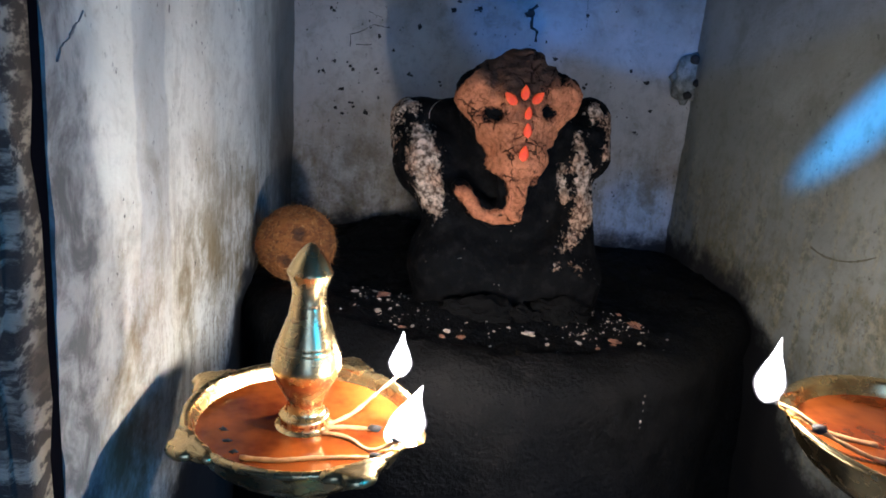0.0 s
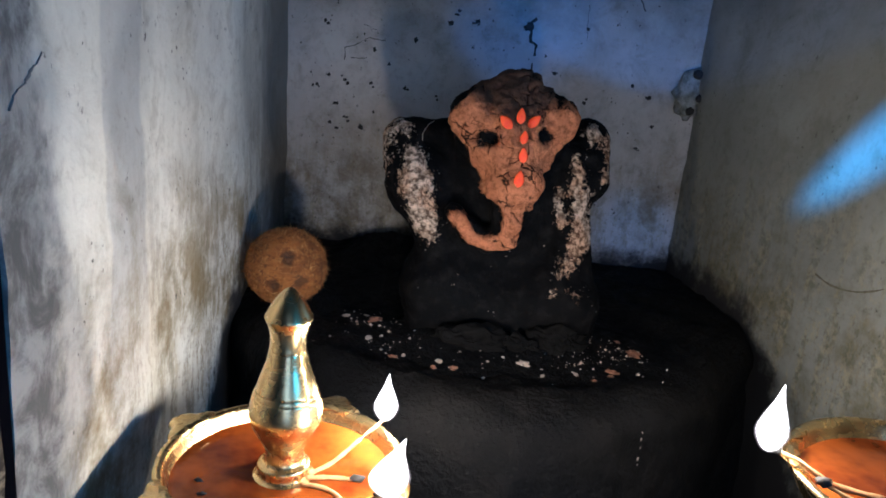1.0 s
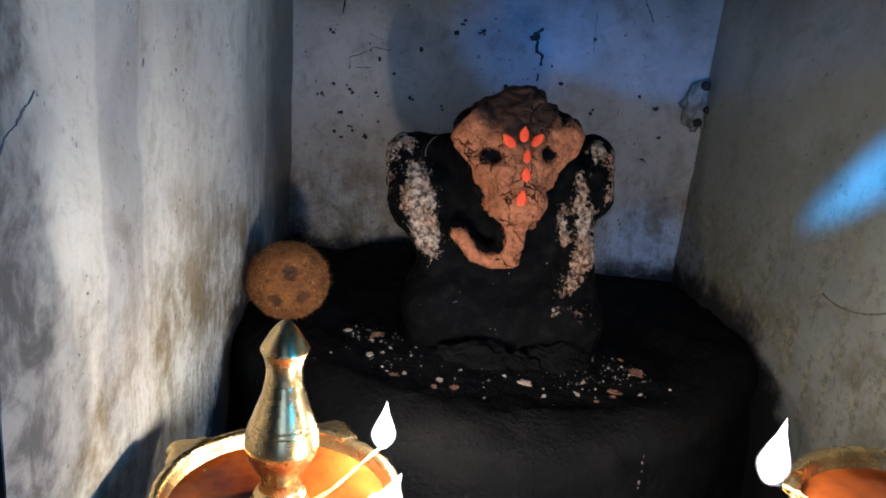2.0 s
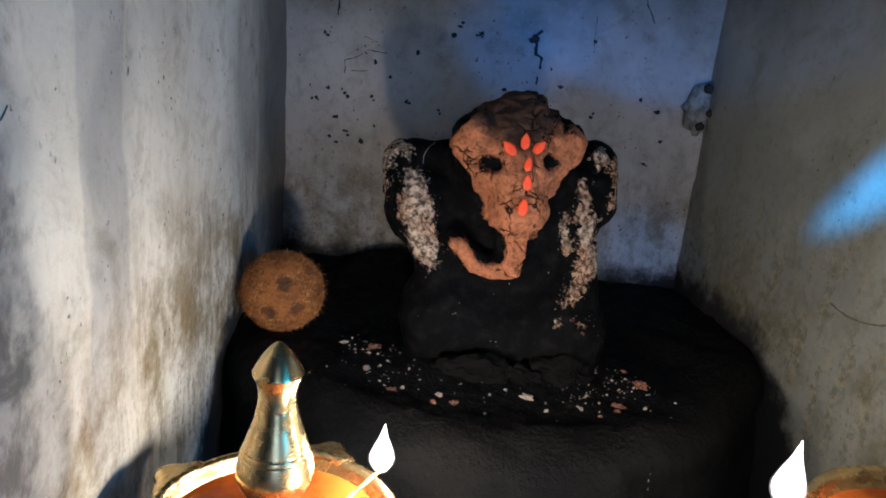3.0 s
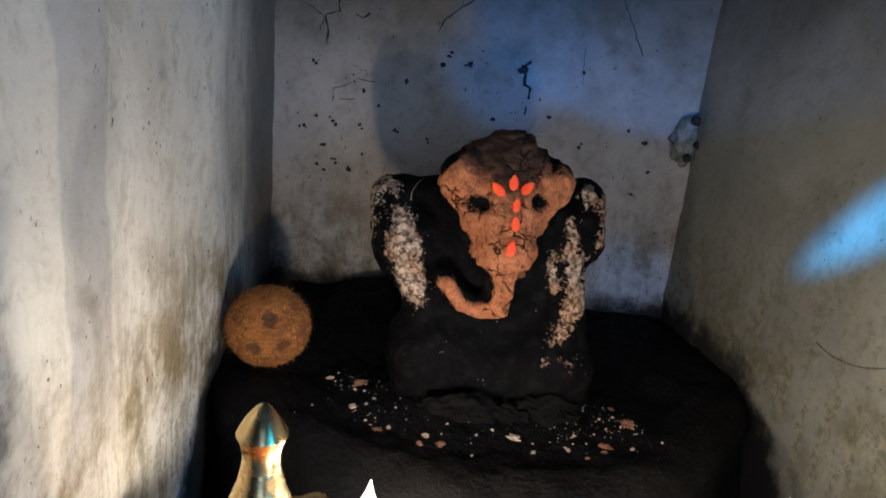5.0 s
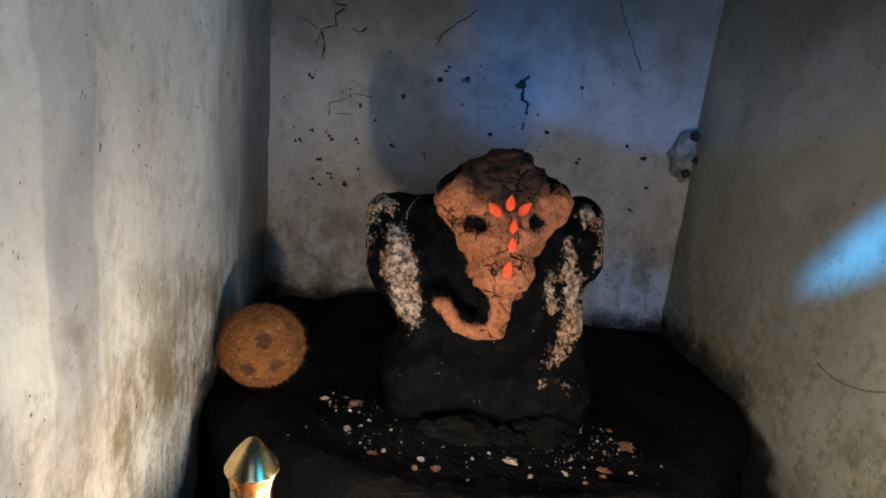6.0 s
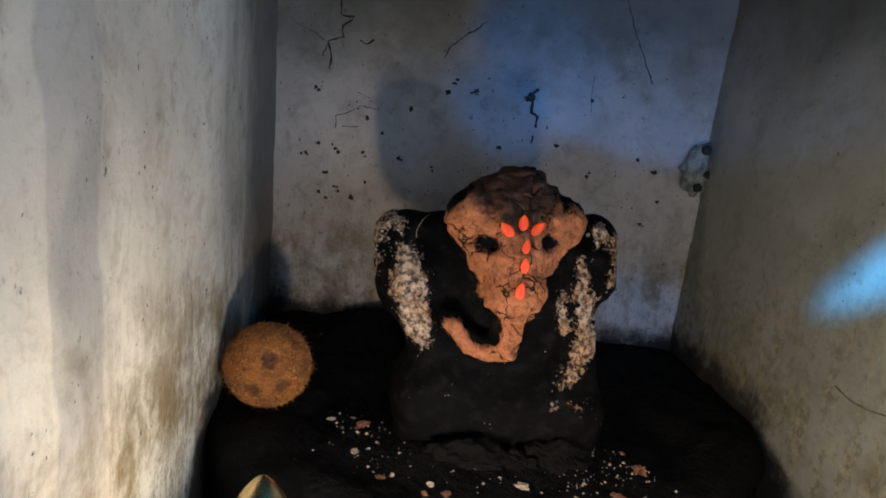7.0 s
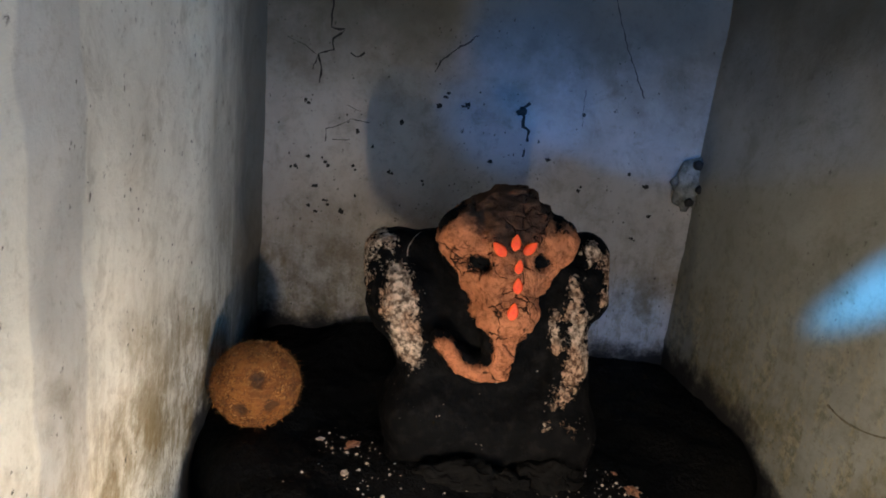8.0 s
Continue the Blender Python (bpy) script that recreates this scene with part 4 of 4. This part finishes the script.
COLUMN = ((0.0, 0.000), (0.036, 0.001), (0.034, 0.004), (0.0275, 0.008), (0.0235, 0.0105), (0.0222, 0.0125), (0.0226, 0.0165), (0.0218, 0.0200), (0.0175, 0.0225), (0.0160, 0.028), (0.0163, 0.034), (0.0215, 0.045), (0.0275, 0.056), (0.0306, 0.0655), (0.0302, 0.073), (0.0288, 0.0805), (0.0280, 0.0838), (0.0273, 0.0843), (0.0272, 0.0850), (0.0272, 0.0857), (0.0265, 0.0880), (0.0258, 0.0886), (0.0256, 0.0892), (0.0254, 0.0900),
          (0.0225, 0.099), (0.0180, 0.1120), (0.0158, 0.1225), (0.0152, 0.1240), (0.0150, 0.1247), (0.0152, 0.1254), (0.0146, 0.131), (0.0150, 0.138), (0.0170, 0.146), (0.0190, 0.1505), (0.0197, 0.1525), (0.0188, 0.1550), (0.0125, 0.1665), (0.0050, 0.1755), (0.0, 0.178))


def flame_mesh(height, width, bend):
    prof = smooth_profile([(0.0, 0.0), (width * 0.55, height * 0.07), (width, height * 0.28), (width * 0.76, height * 0.50), (width * 0.36, height * 0.72), (width * 0.13, height * 0.90), (0.0, height)], 4)
    bm = lathe([(max(r, 0.0), z) for r, z in prof], 20)
    for v in bm.verts:
        v.co.x += bend * (v.co.z / height) ** 2
    return bm


def oil_lamp(x, y, rim, turn, size, reach, lips, label):
    """Standing brass lamp: its dish at the height rim, a spout at the angle turn and cast lips round it."""
    thing = new("oil_lamp")
    thing.location = (x, y, LOW)
    tagged(thing, label, "oil lamp", "brass oil lamps")
    up = rim - LOW
    part("foot", lathe(smooth_profile([(0.0, 0.0), (0.085, 0.0), (0.088, 0.008), (0.080, 0.016), (0.055, 0.028), (0.030, 0.050), (0.017, 0.075)], 5)), BRASS, thing)
    top = up - 0.055 * size
    part("stem", lathe(smooth_profile([(0.017, 0.075), (0.024, 0.090), (0.015, 0.110), (0.0135, top * 0.5 - 0.02), (0.023, top * 0.5), (0.0135, top * 0.5 + 0.02), (0.014, top - 0.05), (0.026, top - 0.02), (0.030, top)], 5)), BRASS, thing)
    at_rim = Matrix.Translation((0, 0, up)) @ Matrix.Scale(size, 4)
    wide = at_rim @ Matrix.Diagonal((1.03, 1.03, 1.0, 1.0))
    part("dish", lathe(smooth_profile([(0.0, -0.056), (0.030, -0.056), (0.060, -0.046), (0.086, -0.026), (0.098, -0.006), (0.1025, 0.000), (0.1015, 0.0030), (0.098, 0.0035), (0.0945, 0.0005), (0.0900, -0.012), (0.080, -0.022), (0.0, -0.024)], 5), 72), BRASS, thing).matrix_basis = wide
    part("oil", lathe([(0.0, -0.0110), (0.0880, -0.0110), (0.0905, -0.0107), (0.0903, -0.0135), (0.0, -0.0135)], 72), OIL, thing, "amber lamp oil", False).matrix_basis = wide
    part("column", lathe([(max(r, 0.0), z) for r, z in smooth_profile(COLUMN, 3)], 64), BRASS, thing, "turned brass column with a pointed top").matrix_basis = at_rim @ Matrix.Translation((0, 0, -0.020))
    part("spout", spout_mesh(reach), BRASS, thing).matrix_basis = at_rim @ pose(0, 0, 0, 0, 0, turn)
    for angle in lips:
        part("lip", lug_mesh(), BRASS, thing).matrix_basis = wide @ pose(0, 0, 0, 0, 0, angle)
    return thing, at_rim


def wick(thing, at_rim, points, burnt=True, radius=0.0021):
    w = part("wick", tube([Vector(p) for p in points], radius, 8, 0.8), WICK, thing, "twisted cotton wick soaked in oil")
    w.matrix_basis = at_rim
    if burnt:
        c = part("charred_tip", lump(0.0065, 0.0040, 0.0032, 0.5, points[-1][0] * 80, 2), CHAR, w, "charred wick end")
        c.location = Vector(points[-1]) + Vector((0, 0, 0.001))


def flame(thing, at_rim, place, height, width, bend, label):
    core = part("flame", flame_mesh(height, width, bend), FLAME, thing, label)
    core.matrix_basis = at_rim @ Matrix.Translation(place)
    # emissive shell just outside the core, imitating glare round the flame
    for grow, glow in ((1.12, EDGE_GLOW),):
        edge_glow = part("edge_glow", flame_mesh(height * (0.98 + 0.05 * grow), width * grow, bend), glow, core, "faint glowing shell softening the flame's edge")
        edge_glow.location = (0, 0, -height * 0.02 * grow)


lamp_left, at_rim = oil_lamp(-0.0900, 0.5430, 0.047, -22, 0.925, 0.022, (75, 155, 222, 302), "polished brass standing oil lamp with amber oil and two lit wicks")
wick(lamp_left, at_rim, ((0.022, -0.002, -0.0095), (0.040, 0.020, -0.0095), (0.060, 0.045, 0.0000), (0.081, 0.064, 0.0130)), False)
wick(lamp_left, at_rim, ((0.020, -0.008, -0.0095), (0.040, -0.004, -0.0095), (0.064, -0.004, -0.0095)))
wick(lamp_left, at_rim, ((0.018, -0.016, -0.0095), (0.042, -0.022, -0.0095), (0.064, -0.040, -0.0095), (0.088, -0.042, 0.0040)))
wick(lamp_left, at_rim, ((-0.040, -0.066, -0.0095), (-0.010, -0.066, -0.0095), (0.020, -0.058, -0.0095), (0.070, -0.050, -0.0095)))
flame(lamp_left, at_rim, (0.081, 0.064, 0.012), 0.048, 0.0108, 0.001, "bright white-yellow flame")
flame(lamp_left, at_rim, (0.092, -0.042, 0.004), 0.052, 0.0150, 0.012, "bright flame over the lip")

for x, y in ((-0.058, -0.040), (-0.048, -0.056), (-0.066, -0.022)):
    fleck = part("ash_fleck", lump(0.0036, 0.0028, 0.0012, 0.7, x * 300, 2), CHAR, lamp_left, "burnt black fleck floating on the oil")
    fleck.matrix_basis = at_rim @ Matrix.Translation((x, y, -0.0108))

lamp_right, at_rim = oil_lamp(0.440, 0.546, 0.067, 165, 1.12, 0.016, (), "polished brass standing oil lamp with tall lit flame")
wick(lamp_right, at_rim, ((-0.040, 0.000, -0.0095), (-0.072, 0.012, -0.0080), (-0.096, 0.023, 0.003), (-0.111, 0.029, 0.006)))
wick(lamp_right, at_rim, ((-0.030, -0.030, -0.0095), (-0.058, -0.022, -0.0080), (-0.088, -0.002, 0.000)))
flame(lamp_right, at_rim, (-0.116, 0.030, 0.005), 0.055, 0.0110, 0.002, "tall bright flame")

# ---- crumbs fallen on the altar ----
CHIPS = ((0.137, 0.838, 12, 0), (0.051, 0.812, 10, 1), (0.281, 0.890, 15, 1), (0.077, 0.868, 6, 0), (-0.054, 0.942, 13, 1), (-0.057, 0.878, 9, 0), (0.033, 0.826, 7, 0), (0.092, 0.837, 4, 0), (0.157, 0.817, 6, 0), (0.197, 0.827, 6, 0), (0.242, 0.840, 11, 1),
         (0.276, 0.841, 5, 0), (-0.010, 0.844, 6, 0), (-0.023, 0.835, 8, 1), (-0.094, 0.951, 8, 0), (0.058, 0.900, 5, 0), (0.269, 0.924, 6, 1), (0.216, 0.808, 5, 1), (0.239, 0.824, 8, 1), (0.027, 0.806, 7, 1), (-0.068, 0.962, 6, 0), (-0.060, 0.930, 5, 1))


def chip_mesh(size, seed):
    bm = lump(size, size * 0.7, size * 0.38, 0.9, seed, 3)
    for v in bm.verts:
        v.co += Vector((noise.noise(v.co * 400), noise.noise(v.co * 400 + Vector((9, 0, 0))), 0)) * size * 0.25
    return bm


for k, (x, y, size, clay) in enumerate(CHIPS):
    chip = mesh_object("clay_chip" if clay else "paste_chip", chip_mesh(size / 1700, k * 3.1), CHIP_CLAY if clay else CHIP_PALE, False)
    chip.matrix_basis = pose(x, y, altar_z(x, y) + size / 2000 * 0.22, 0, 0, k * 53)
    tagged(chip, "flake of brown clay fallen on the altar" if clay else "pale flake of dried paste on the altar", "chip", "chips on the altar")


def crumbs(count, seed):
    rng = random.Random(seed)
    verts, faces = [], []
    while count:
        x, y = rng.gauss(0.10, 0.14), rng.gauss(0.865, 0.05)
        if not (-0.12 < x < 0.32 and 0.79 < y < 1.0):
            continue
        if rng.random() < 0.68:
            x, y = rng.choice(((0.262, 0.885), (0.25, 0.90), (-0.065, 0.945), (-0.03, 0.88), (0.20, 0.85), (0.07, 0.885))) + np.array((rng.gauss(0, 0.020), rng.gauss(0, 0.020)))
        count -= 1
        s = rng.uniform(0.0004, 0.0012) if rng.random() < 0.88 else rng.uniform(0.0014, 0.0026)
        z = altar_z(x, y)
        k = len(verts)
        verts += [(x + s * rng.uniform(0.6, 1.4) * math.cos(a), y + s * rng.uniform(0.6, 1.4) * math.sin(a), z + rng.uniform(-0.2, 0.5) * s) for a in (0, 1.6, 3.1, 4.7)] + [(x, y, z + s), (x, y, z - s)]
        faces += [(k, k + 1, k + 4), (k + 1, k + 2, k + 4), (k + 2, k + 3, k + 4), (k + 3, k, k + 4), (k + 1, k, k + 5), (k + 2, k + 1, k + 5), (k + 3, k + 2, k + 5), (k, k + 3, k + 5)]
    me = bpy.data.meshes.new("paste_crumbs")
    me.from_pydata(verts, [], faces)
    me.materials.append(CHIP_PALE)
    return me


tagged(new("paste_crumbs", crumbs(330, 11)), "scattered pale crumbs of paste on the black altar", "crumbs", kind="stuff")
